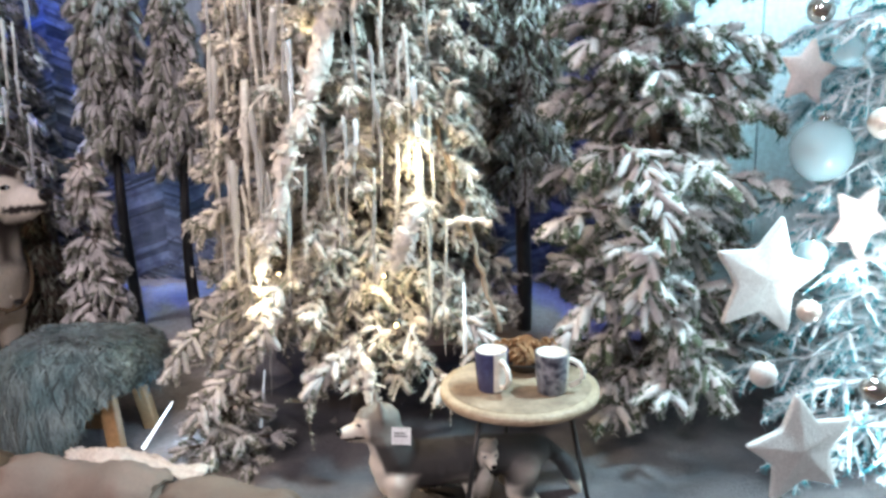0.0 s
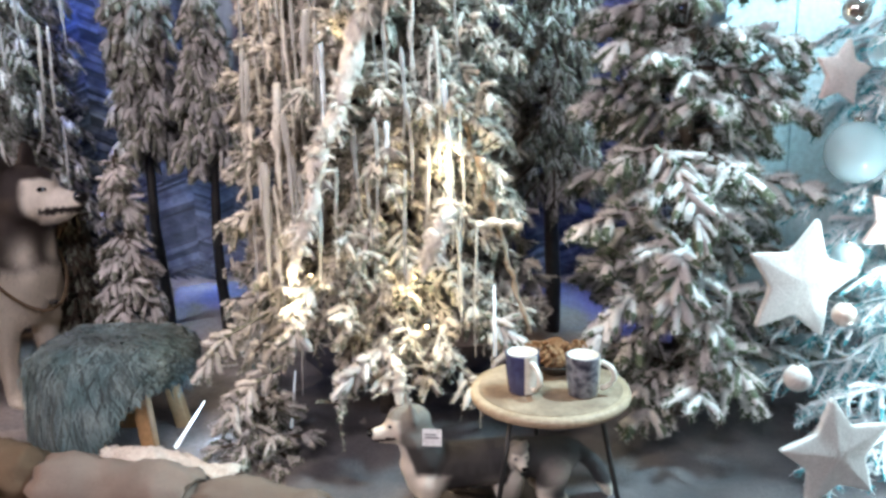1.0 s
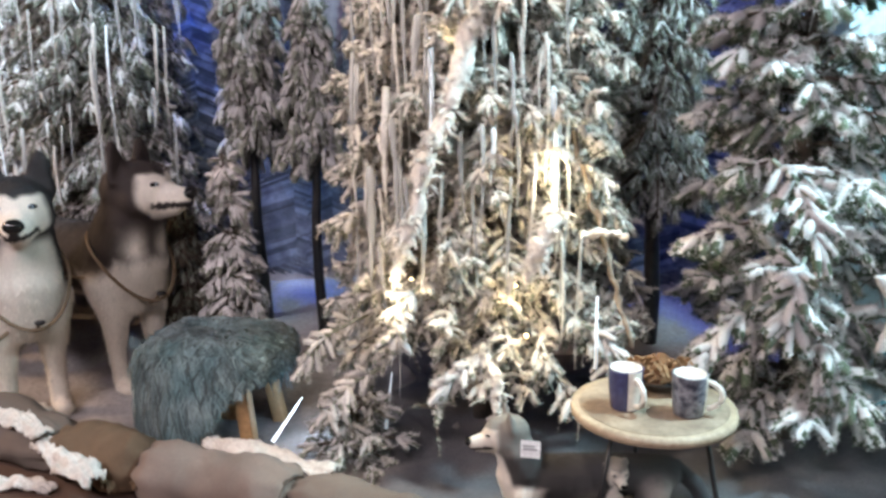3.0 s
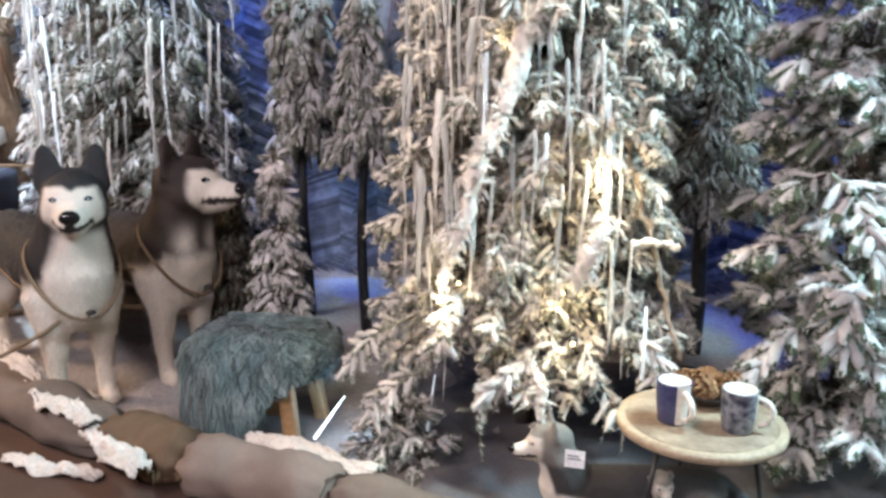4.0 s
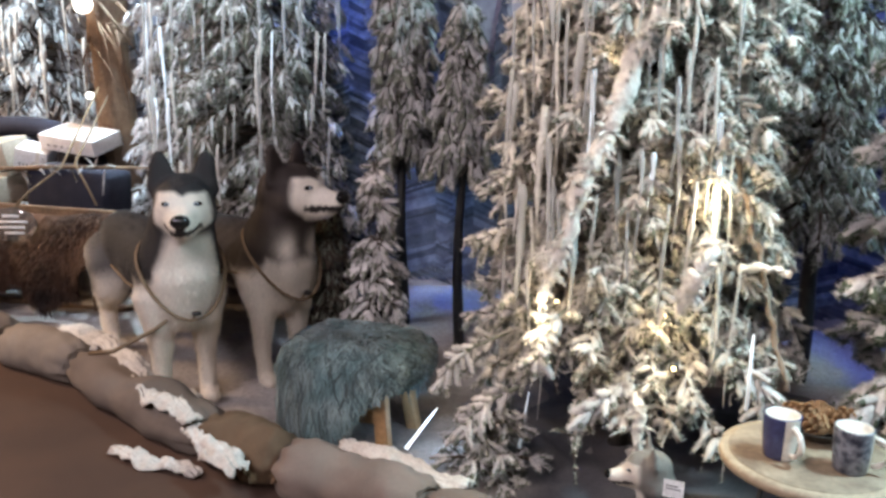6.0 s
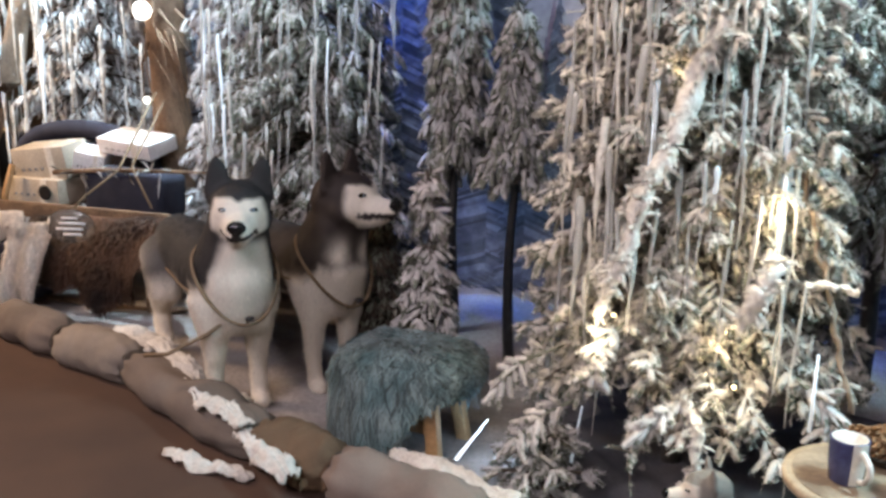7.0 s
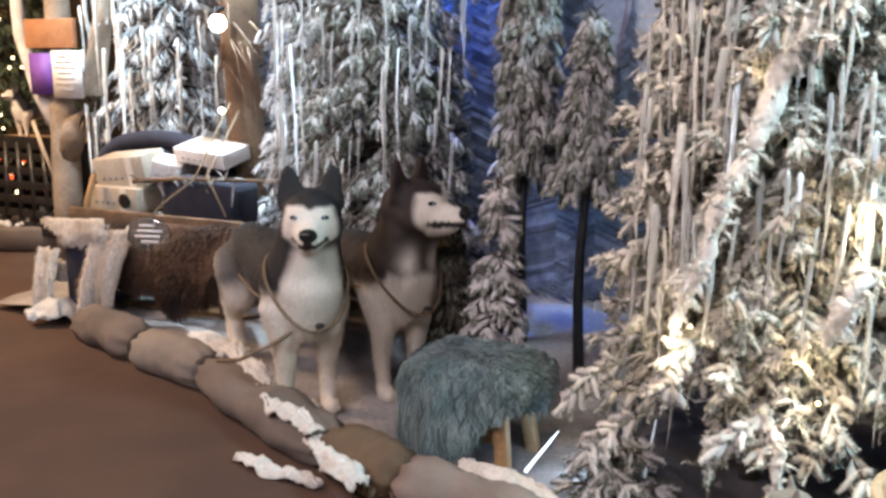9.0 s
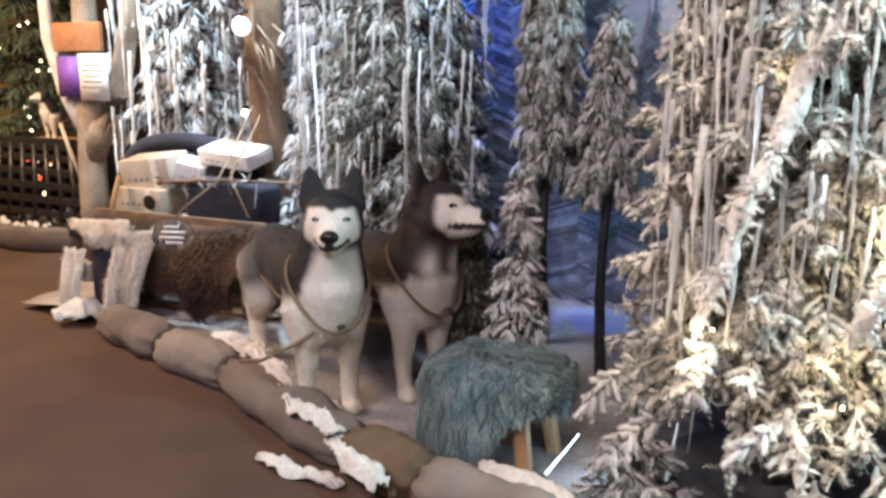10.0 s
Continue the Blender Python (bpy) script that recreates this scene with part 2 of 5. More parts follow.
def ribbons(paths, widths, rng, facing=None):
    """Flat tapered strands: paths (n, k, 3), widths (n, k). Returns verts and quads."""
    n, k, _ = paths.shape
    along = unit(paths[:, -1] - paths[:, 0])
    ref = rng.normal(size=(n, 3)) if facing is None else facing
    side = unit(np.cross(along, ref))[:, None, :] * widths[:, :, None] * 0.5
    verts = np.stack([paths - side, paths + side], 2).reshape(-1, 3)
    base = (np.arange(n) * k * 2)[:, None] + (np.arange(k - 1) * 2)[None, :]
    base = base.reshape(-1)
    return verts, np.stack([base, base + 1, base + 3, base + 2], 1)


def tubes(paths, radii, sides=5):
    """Round strands: paths (n, k, 3), radii (n, k)."""
    n, k, _ = paths.shape
    along = unit(np.gradient(paths, axis=1))
    ref = np.where(np.abs(along[..., 2:3]) > 0.9, np.array([1.0, 0, 0]), np.array([0, 0, 1.0]))
    u = unit(np.cross(along, ref))
    v = np.cross(along, u)
    a = np.linspace(0, 2 * np.pi, sides, endpoint=False)
    ring = u[:, :, None] * np.cos(a)[None, None, :, None] + v[:, :, None] * np.sin(a)[None, None, :, None]
    verts = (paths[:, :, None] + ring * radii[:, :, None, None]).reshape(-1, 3)
    quads = []
    start = (np.arange(n) * k * sides)[:, None] + (np.arange(k - 1) * sides)[None, :]
    start = start.reshape(-1)
    for s in range(sides):
        e = (s + 1) % sides
        quads.append(np.stack([start + s, start + e, start + sides + e, start + sides + s], 1))
    return verts, np.concatenate(quads)


def merge(pieces):
    """pieces: (verts, quads, slot or slots). One set of arrays."""
    vs, qs, ss, off = [], [], [], 0
    for v, q, s in pieces:
        vs.append(v)
        qs.append(q + off)
        ss.append(np.full(len(q), s) if np.isscalar(s) else s)
        off += len(v)
    return np.concatenate(vs), np.concatenate(qs), np.concatenate(ss)


def box(bm, size, m=Matrix(), bevel=0.004):
    made = bmesh.ops.create_cube(bm, size=1.0, matrix=m @ Matrix.Diagonal((*size, 1)))
    edges = list({e for v in made["verts"] for e in v.link_edges})
    if bevel:
        bmesh.ops.bevel(bm, geom=edges, offset=bevel, segments=2, profile=0.6, affect="EDGES")
    return bm


def rod(points, radii, sides=10, caps=True):
    """A bmesh tube along points, with a radius at each."""
    bm = bmesh.new()
    pts = np.array([points], float)
    r = np.array([radii if not np.isscalar(radii) else [radii] * len(points)], float)
    v, q = tubes(pts, r, sides)
    made = [bm.verts.new(c) for c in v]
    for f in q:
        bm.faces.new([made[i] for i in f])
    if caps:
        bm.faces.new(made[:sides][::-1])
        bm.faces.new(made[-sides:])
    bmesh.ops.recalc_face_normals(bm, faces=bm.faces)
    return bm


def turned(profile, sides=32):
    """A bmesh turned round z: profile of (radius, height), from bottom to top."""
    bm = bmesh.new()
    rings = []
    for r, z in profile:
        rings.append([bm.verts.new((r * math.cos(2 * math.pi * i / sides), r * math.sin(2 * math.pi * i / sides), z)) for i in range(sides)])
    for a, b in zip(rings, rings[1:]):
        for i in range(sides):
            bm.faces.new((a[i], a[(i + 1) % sides], b[(i + 1) % sides], b[i]))
    bm.faces.new(rings[0][::-1])
    bm.faces.new(rings[-1])
    return bm


# ---- setting ----
def slab(name, x0, x1, y0, y1, z0, z1, mat):
    bm = bmesh.new()
    box(bm, (x1 - x0, y1 - y0, z1 - z0), pose((x0 + x1) / 2, (y0 + y1) / 2, (z0 + z1) / 2), 0)
    return tagged(part(name, bm, mat, smooth=False), kind="structure")


tagged(slab("floor", -9, 3, -2.5, 7, -0.12, 0, M_CARPET), "brown carpet floor of the shop aisle", "floor")
tagged(slab("ceiling", -9, 3, -2.5, 7, 3.0, 3.1, M_WALL), "dim plain shop ceiling", "ceiling")
tagged(slab("wall_south", -9, 3, -2.6, -2.5, 0, 3.0, M_WALL), "dim shop wall behind the aisle", "wall")
tagged(slab("wall_west", -9.1, -9, -2.5, 7, 0, 3.0, M_OCHRE), "warm ochre shop wall", "wall")
tagged(slab("wall_east", 3, 3.1, -2.5, 7, 0, 3.0, M_WALL), "dim shop side wall", "wall")
tagged(slab("wall_far", -9, -3.3, 7.0, 7.1, 0, 3.0, M_WALL), "dim far shop wall", "wall")
mural = tagged(slab("wall_north", -3.3, 0.86, 4.0, 4.1, 0, 3.0, M_SKY_PRINT), "back wall printed with a misty winter forest", "wall")
tagged(slab("wall_return", -3.3, -3.2, 4.1, 7.0, 0, 3.0, M_WALL), "dim partition end behind the display", "wall")


def printed_spruce(x, height, width, seed, mat, lift, z0=0.3):
    """A flat printed spruce on the mural."""
    rng = np.random.default_rng(seed)
    n = int(60 * height)
    verts, quads, off = [], [], 0
    for i in range(n):
        f = i / n
        z = z0 + height * f
        w = width * (1 - f) ** 0.85 * rng.uniform(0.7, 1.15) * 0.5
        for side in (-1, 1):
            d = w * rng.uniform(0.8, 1.2)
            drop = 0.25 * d + 0.02
            t = rng.uniform(0.008, 0.020)
            y = 4.0 - lift - 0.0004 * (i % 5)
            verts += [(x, y, z + t), (x, y, z - t), (x + side * d, y, z - drop - t * 0.7), (x + side * d * 0.9, y, z - drop + t)]
            quads.append((off, off + 1, off + 2, off + 3))
            off += 4
    me = grid_mesh("printed_spruce", verts, quads)
    return part("printed_spruce", me, mat, mural, smooth=False)


rng0 = np.random.default_rng(5)
for i in range(62):
    x = -3.2 + 4.0 * (i + rng0.uniform(0, 0.8)) / 62
    tall, wide = rng0.uniform(1.5, 2.5), rng0.uniform(0.4, 0.62)
    if -1.32 < x < -0.80:
        tall, wide = rng0.uniform(0.5, 0.8), 0.3
    printed_spruce(x, tall, wide, 100 + i, M_FROST_PRINT if i % 3 else M_SPRUCE_PRINT, 0.004 + 0.0022 * (i % 7))
for i, (x, h) in enumerate(((-1.10, 1.36), (-0.97, 1.20), (-1.22, 1.05))):
    printed_spruce(x, h, 0.34, 300 + i, M_SPRUCE_PRINT, 0.022 + 0.002 * i)

for i, (x0, x1) in enumerate(((0.86, 1.028), (1.034, 1.9), (1.906, 2.9))):
    slab("wall_panel_%d" % (i + 1), x0, x1, 3.10, 3.16, 0, 3.0, M_CYAN_WALL)["label"] = "pale blue smooth display panel"
tagged(slab("wall_link", 0.80, 0.86, 3.1, 4.0, 0, 3.0, M_CYAN_WALL), "pale blue edge of the display panel", "wall")


def hilly(x, y):
    return 0.045 + 0.035 * noise.noise((x * 2.1, y * 2.1, 3.0)) + 0.018 * noise.noise((x * 7, y * 7, 1.0))


EDGE = [(-3.85, 3.30), (-3.52, 2.96), (-2.98, 2.82), (-2.48, 2.69), (-1.95, 2.44), (-1.62, 2.33), (-1.28, 2.26), (-0.80, 2.13), (-0.40, 1.99), (0.2, 1.85), (0.9, 1.80), (1.8, 1.9)]


def edge_y(x):
    for (xa, ya), (xb, yb) in zip(EDGE[1:], EDGE[2:]):
        if xa <= x <= xb:
            return ya + (yb - ya) * (x - xa) / (xb - xa)
    return 3.02 if x < -3.5 else 1.9


cols, deep = 150, 60
gv = []
for i in range(cols):
    x = -4.3 + 6.2 * i / (cols - 1)
    y0 = edge_y(x) + 0.02
    for j in range(deep):
        y = y0 + (4.0 - y0) * j / (deep - 1)
        back = max(0.0, (y - 3.25) / 0.75)
        mound = 0.20 * back * (0.6 + 0.6 * noise.noise((x * 2.6, y * 1.5, 9.0)))
        gv.append((x, y, max(0.012, hilly(x, y) + mound)))
gq = [(i * deep + j, (i + 1) * deep + j, (i + 1) * deep + j + 1, i * deep + j + 1) for i in range(cols - 1) for j in range(deep - 1)]
tagged(part("ground", grid_mesh("ground", gv, gq), M_SAND), "uneven display ground of sand-grey fleece", "ground", kind="structure")

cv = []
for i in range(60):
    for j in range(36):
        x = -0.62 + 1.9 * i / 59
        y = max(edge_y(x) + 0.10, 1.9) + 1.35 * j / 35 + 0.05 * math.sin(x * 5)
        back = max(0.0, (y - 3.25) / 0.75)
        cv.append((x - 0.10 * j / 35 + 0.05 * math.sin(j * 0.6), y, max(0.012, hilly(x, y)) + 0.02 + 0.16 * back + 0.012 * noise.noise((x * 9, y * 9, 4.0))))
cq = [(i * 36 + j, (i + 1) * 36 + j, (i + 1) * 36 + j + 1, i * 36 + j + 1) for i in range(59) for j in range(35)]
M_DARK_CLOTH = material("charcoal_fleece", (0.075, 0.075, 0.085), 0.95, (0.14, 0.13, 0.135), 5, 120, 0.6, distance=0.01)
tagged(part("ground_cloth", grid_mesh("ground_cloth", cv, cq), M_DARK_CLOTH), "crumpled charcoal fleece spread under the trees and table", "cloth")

# ---- trees ----


def crown_arrays(rng, twigs, lengths, needle, per_twig, flocked, core, droop=0.25):
    """twigs: (base (n, 3), direction (n, 3)). Needled twigs; slots 0 flocked, 1 bare, 2 stem."""
    base, way = twigs
    n = len(base)
    s = np.array([0, 0.6, 1.0])
    sag = np.zeros((n, 3, 3))
    sag[:, :, 2] = -droop * lengths[:, None] * s[None] ** 2
    paths = base[:, None] + way[:, None] * (lengths[:, None] * s[None])[..., None] + sag
    radii = core * rng.uniform(0.7, 1.3, (n, 1)) * np.array([0.6, 1.0, 0.2])[None]
    cv, cq = tubes(paths, radii, 3)
    frosted = rng.random(n) < flocked
    core_slot = np.where(frosted, 0, 2)
    per_face = np.tile(np.repeat(core_slot, 2), 3)
    # needles
    m = n * per_twig
    owner = np.repeat(np.arange(n), per_twig)
    t = rng.random(m) ** 0.85
    at = base[owner] + way[owner] * (lengths[owner] * t)[:, None]
    at[:, 2] -= droop * lengths[owner] * t ** 2
    d = way[owner]
    u = unit(np.cross(d, rng.normal(size=(m, 3))))
    lean = rng.uniform(0.45, 1.0, m)[:, None]
    aim = unit(d * (1 - lean * 0.6) + u * lean)
    ln = needle * rng.uniform(0.6, 1.15, m) * (1.05 - 0.45 * t)
    ends = at + aim * ln[:, None]
    wid = rng.uniform(0.0030, 0.0056, m)
    side = unit(np.cross(aim, rng.normal(size=(m, 3)))) * wid[:, None] * 0.5
    nv = np.stack([at - side, at + side, ends], 1).reshape(-1, 3)
    nt = np.arange(3 * m, dtype=np.int32).reshape(-1, 3) + len(cv)
    up = aim[:, 2] > -0.25
    white = (rng.random(m) < np.where(frosted[owner], 0.86, 0.25)) & (up | (rng.random(m) < 0.45))
    return np.concatenate([cv, nv]), cq, per_face, nt, np.where(white, 0, 1)


def finger_arrays(rng, base, way, length, fat, sag, per, needle, white, wide=0.0034, shed=0.45):
    """Plump flocked twig ends: a lumpy core, thick with needles that lean to its tip. Slots 0 snow, 1 needle green, 2 stem."""
    n, k, sides = len(base), 6, 6
    s = np.array([0.0, 0.18, 0.42, 0.66, 0.88, 1.0])
    bend = unit(np.cross(way, rng.normal(size=(n, 3)))) * (length * rng.uniform(-0.12, 0.12, n))[:, None]
    paths = base[:, None] + way[:, None] * (length[:, None] * s)[..., None] + bend[:, None] * (s ** 2)[None, :, None]
    paths[:, :, 2] -= sag * length[:, None] * s ** 2
    core = fat[:, None] * np.array([0.26, 0.42, 0.48, 0.48, 0.42, 0.16]) * rng.uniform(0.8, 1.2, (n, k))
    cv, cq = tubes(paths, core, sides)
    mid = cv[cq].mean(1)
    owner_q = (cq[:, 0] // (k * sides))
    axis = paths.mean(1)[owner_q]
    snowy = rng.random(len(cq)) < np.clip(white[owner_q] + 3.0 * np.clip((mid - axis)[:, 2] / fat[owner_q], -0.3, 0.3) * 0.35, 0.04, 0.97)
    cs = np.where(snowy, 0, 1)
    m = n * per
    o = np.repeat(np.arange(n), per)
    t = rng.random(m) ** 0.9
    lo = np.minimum(np.searchsorted(s, t, side="right") - 1, k - 2)
    w = ((t - s[lo]) / (s[lo + 1] - s[lo]))[:, None]
    at = paths[o, lo] * (1 - w) + paths[o, lo + 1] * w
    d = unit(paths[o, lo + 1] - paths[o, lo])
    u = unit(np.cross(d, rng.normal(size=(m, 3))))
    lean = rng.uniform(0.5, 1.15, m)[:, None]
    aim = unit(d * (1.15 - 0.7 * lean) + u * lean + rng.normal(0, 0.15, (m, 3)))
    ln = needle * rng.uniform(0.55, 1.25, m) * (1.05 - 0.2 * t)
    root = at + u * (core[o, lo] * 0.6)[:, None]
    ends = root + aim * ln[:, None]
    side = unit(np.cross(aim, u + rng.normal(0, 0.5, (m, 3)))) * (rng.uniform(0.7, 1.3, m) * wide * 0.5)[:, None]
    nv = np.stack([root - side, root + side, ends], 1).reshape(-1, 3)
    nt = np.arange(3 * m, dtype=np.int32).reshape(-1, 3) + len(cv)
    snow = rng.random(m) < np.clip(white[o] + shed * aim[:, 2], 0.03, 0.98)
    return cv, cq, cs, nv, nt, np.where(snow, 0, 1)


def boughs(rng, height, low, radius, top_radius, layer, count, droop, rise, fan, finger, hang, first=0.35, stray=0.14):
    """Flat sprays in loose tiers round a trunk: fishbone pairs of fingers and a fan at each tip."""
    base, way, length, limbs = [], [], [], []
    z, turn = low, rng.uniform(0, 6.28)
    while z < height:
        f = (z - low) / (height - low)
        reach = radius + (top_radius - radius) * f
        for _ in range(max(4, int(round(count * (0.45 + 0.55 * reach / radius))))):
            turn += 2.399963 + rng.uniform(-0.35, 0.35)
            long = reach * rng.uniform(0.68, 1.14)
            out = np.array([math.cos(turn), math.sin(turn), 0.0])
            side = np.array([-out[1], out[0], 0.0])
            s = np.linspace(0, 1, 6)
            bend = rng.uniform(-0.14, 0.14) * long
            path = np.array([0, 0, z + rng.uniform(-0.5, 0.5) * layer]) + out * (s * long)[:, None] + side * (bend * s ** 2)[:, None]
            path[:, 2] += (rise + rng.uniform(-0.10, 0.14)) * long * s - droop * rng.uniform(0.7, 1.3) * long * s ** 2
            limbs.append(path)
            steps = max(2, int(long * (1 - first) / (finger * 0.42)))
            for k in range(steps + 1):
                q = first + (1 - first) * k / steps
                p = np.array([np.interp(q, s, path[:, c]) for c in range(3)])
                tang = unit(np.array([np.interp(min(q + 0.1, 1.0), s, path[:, c]) - np.interp(q - 0.15, s, path[:, c]) for c in range(3)]))
                if k == steps:
                    aims = [tang + side * g + np.array([0, 0, rng.uniform(-0.25, 0.1)]) for g in np.linspace(-fan, fan, 3 + int(rng.integers(0, 3)))]
                else:
                    aims = [tang * 0.75 + side * g * rng.uniform(0.55, 1.0) + np.array([0, 0, rng.uniform(-0.35, 0.3)]) for g in (-1, 1)]
                    if rng.random() < 0.45:
                        aims.append(tang * 0.5 + np.array([0, 0, rng.uniform(0.4, 0.9)]) + side * rng.uniform(-0.5, 0.5))
                for a in aims:
                    base.append(p)
                    way.append(unit(a + np.array([0, 0, -hang * rng.uniform(0.5, 1.4)]) + rng.normal(0, stray, 3)))
                    length.append(finger * rng.uniform(0.6, 1.25) * (1.1 - 0.3 * q))
        z += layer * rng.uniform(0.8, 1.2)
    return np.array(base), np.array(way), np.array(length), np.array(limbs)


def tree(name, place, label, height, low, radius, top_radius, seed, mats, layer=0.10, count=9, droop=0.25, rise=0.1, fan=0.8, finger=0.12, hang=0.25,
         fat=0.017, per=70, needle=0.015, snow=0.72, filler=0.5, trunk=0.03, top=None, sag=0.25, white_fill=0.25, stray=0.2, group="flocked trees", wide=0.0034, first=0.35):
    """A flocked artificial spruce: trunk, boughs, a crown of plump twig ends and the thin dark twigs inside it."""
    rng = np.random.default_rng(seed)
    ob = thing(name, place, label, "tree", group)
    zs = np.linspace(-0.05, height, 9)
    wob = [(0.012 * math.sin(z * 5 + seed), 0.012 * math.cos(z * 4 + seed), z) for z in zs]
    part("trunk", rod(wob, [trunk * (1.15 - 0.8 * max(0, z) / height) for z in zs], 9), mats[3], ob)
    b, w, l, limbs = boughs(rng, height, low, radius, top_radius, layer, count, droop, rise, fan, finger, hang, first, stray)
    if top is not None:
        ok = b[:, 2] < top
        b, w, l = b[ok], w[ok], l[ok]
        limbs = limbs[limbs[:, -1, 2] < top]
    n = len(b)
    v, q, s, nv, nt, ns = finger_arrays(rng, b, w, l, fat * rng.uniform(0.7, 1.25, n), sag, per, needle, np.clip(rng.normal(snow, 0.14, n), 0.1, 0.96), wide)
    lv, lq = tubes(limbs, np.tile(np.linspace(0.009, 0.004, 6), (len(limbs), 1)), 5)
    fill = rng.integers(0, len(limbs), int(len(limbs) * 10 * filler) + 1)
    u = rng.uniform(0.15, 0.75, len(fill)) if white_fill < 0.5 else rng.uniform(0.3, 1.12, len(fill))
    at = limbs[fill, 0] + (limbs[fill, -1] - limbs[fill, 0]) * u[:, None]
    fv, fq, fs, ft, fns = crown_arrays(rng, (at, unit(rng.normal(0, 1, (len(fill), 3)))), rng.uniform(0.05, 0.10, len(fill)), 0.018, 30, white_fill, 0.003)
    core_n = int(fq.max()) + 1
    v2, q2, s2 = merge([(v, q, s), (lv, lq, 2), (fv[:core_n], fq, fs)])
    tris = np.concatenate([nt - len(v) + len(v2), ft - core_n + len(v2) + len(nv)]).astype(np.int32)
    part("crown", grid_mesh("crown", np.concatenate([v2, nv, fv[core_n:]]), q2, s2, tris, np.concatenate([ns, fns])), list(mats[:3]), ob, smooth=False)
    return ob


FLOCKED = (M_FLOCK, M_GREY_GREEN, M_BARK, M_BARK)
WARM_LIT = (M_FLOCK_WARM_LIT, M_GREY_GREEN, M_BARK, M_BARK)
POLE = (M_FLOCK_DIM, M_GREY_GREEN, M_BARK, M_DARK_STEEL)

tree("flocked_spruce", (-0.34, 2.80, 0.05), "large snow-flocked spruce hung with icicles and lit warm from within", 2.4, 0.40, 0.47, 0.30, 11, WARM_LIT, layer=0.054, count=19, droop=0.42, rise=0.14, finger=0.068, hang=0.30, fat=0.019, per=80, needle=0.015, snow=0.80, top=1.75, filler=1.0, white_fill=0.85, stray=0.55)
tree("flocked_spruce", (0.61, 2.74, 0.05), "snow-flocked green spruce standing beside the small round table", 2.25, 0.20, 0.37, 0.14, 12, (M_FLOCK, M_GREEN, M_BARK, M_BARK), layer=0.125, count=9, droop=0.14, rise=0.06, finger=0.110, hang=0.30, fat=0.029, per=220, needle=0.021, snow=0.66, stray=0.3, top=1.8, filler=1.0)
tree("weeping_spruce", (0.24, 3.50, 0.05), "dim frosted spruce with hanging boughs before the printed forest", 2.3, 0.72, 0.25, 0.10, 13, POLE, layer=0.07, count=12, droop=0.6, finger=0.07, hang=0.8, fat=0.013, per=50, needle=0.018, snow=0.46, top=1.8)
tree("weeping_spruce", (-1.42, 3.56, 0.05), "narrow frosted spruce on a bare dark pole", 2.2, 0.90, 0.125, 0.09, 14, POLE, layer=0.055, count=9, droop=0.7, finger=0.085, hang=1.0, fat=0.023, per=80, needle=0.014, snow=0.66, stray=0.35, trunk=0.022, top=1.8, first=0.45)
tree("weeping_spruce", (-1.12, 3.46, 0.05), "narrow frosted spruce on a bare dark pole", 1.50, 0.86, 0.13, 0.03, 15, POLE, layer=0.055, count=9, droop=0.7, finger=0.085, hang=1.0, fat=0.023, per=80, needle=0.014, snow=0.66, stray=0.35, trunk=0.022, first=0.45)
tree("weeping_spruce", (-2.15, 3.62, 0.05), "frosted spruce hung with lit icicle tubes behind the dogs", 2.4, 0.46, 0.44, 0.30, 16, FLOCKED, layer=0.075, count=14, droop=0.4, finger=0.085, hang=0.55, fat=0.013, per=60, needle=0.018, snow=0.55, top=1.8)
tree("weeping_spruce", (-4.25, 4.45, 0.0), "brightly lit white-flocked spruce draped with hanging tubes", 2.6, 0.40, 0.48, 0.32, 17, (M_WHITE_TWIG, M_FLOCK_DIM, M_BARK, M_BARK), layer=0.09, count=13, droop=0.45, finger=0.10, hang=0.7, fat=0.014, per=40, needle=0.018, snow=0.6, top=2.0)
tree("weeping_spruce", (-2.74, 3.80, 0.05), "bright white-lit frosted spruce beside the log post", 2.4, 0.5, 0.22, 0.17, 26, (M_WHITE_TWIG, M_FLOCK_DIM, M_BARK, M_BARK), layer=0.09, count=10, droop=0.45, finger=0.08, hang=0.6, fat=0.012, per=40, needle=0.016, snow=0.7, top=1.95)
tree("small_flocked_spruce", (-1.30, 2.98, 0.05), "small snow-covered spruce standing behind the shaggy stool", 0.88, 0.28, 0.115, 0.010, 18, FLOCKED, layer=0.068, count=6, droop=0.6, rise=0.2, finger=0.072, hang=0.35, fat=0.021, per=90, needle=0.011, snow=0.78, trunk=0.012, filler=0.4, first=0.4)
tree("small_flocked_spruce", (-1.58, 3.12, 0.05), "small brownish half-bare spruce beside the standing dog", 0.70, 0.16, 0.15, 0.05, 19, (M_GREY_GREEN, M_BARK, M_BARK, M_BARK), layer=0.06, count=9, droop=0.9, finger=0.08, hang=1.1, fat=0.015, per=60, needle=0.014, snow=0.5, trunk=0.012)
tree("small_flocked_spruce", (-0.70, 2.44, 0.03), "tiny frosted spruce sprig at the foot of the large tree", 0.22, 0.06, 0.14, 0.06, 20, FLOCKED, layer=0.06, count=7, droop=0.2, rise=0.3, finger=0.075, hang=0.3, fat=0.015, per=90, needle=0.015, snow=0.62, trunk=0.010)
tree("white_tree", (1.32, 2.52, 0.02), "bright white tinsel tree hung with stars and baubles", 2.3, 0.12, 0.42, 0.20, 21, (M_WHITE_TWIG, M_TEAL_TWIG, M_WHITE_TWIG, M_WHITE_TWIG), layer=0.10, count=10, droop=0.2, finger=0.12, hang=0.2, fat=0.012, per=70, needle=0.026, snow=0.74, top=1.9, filler=0.3)
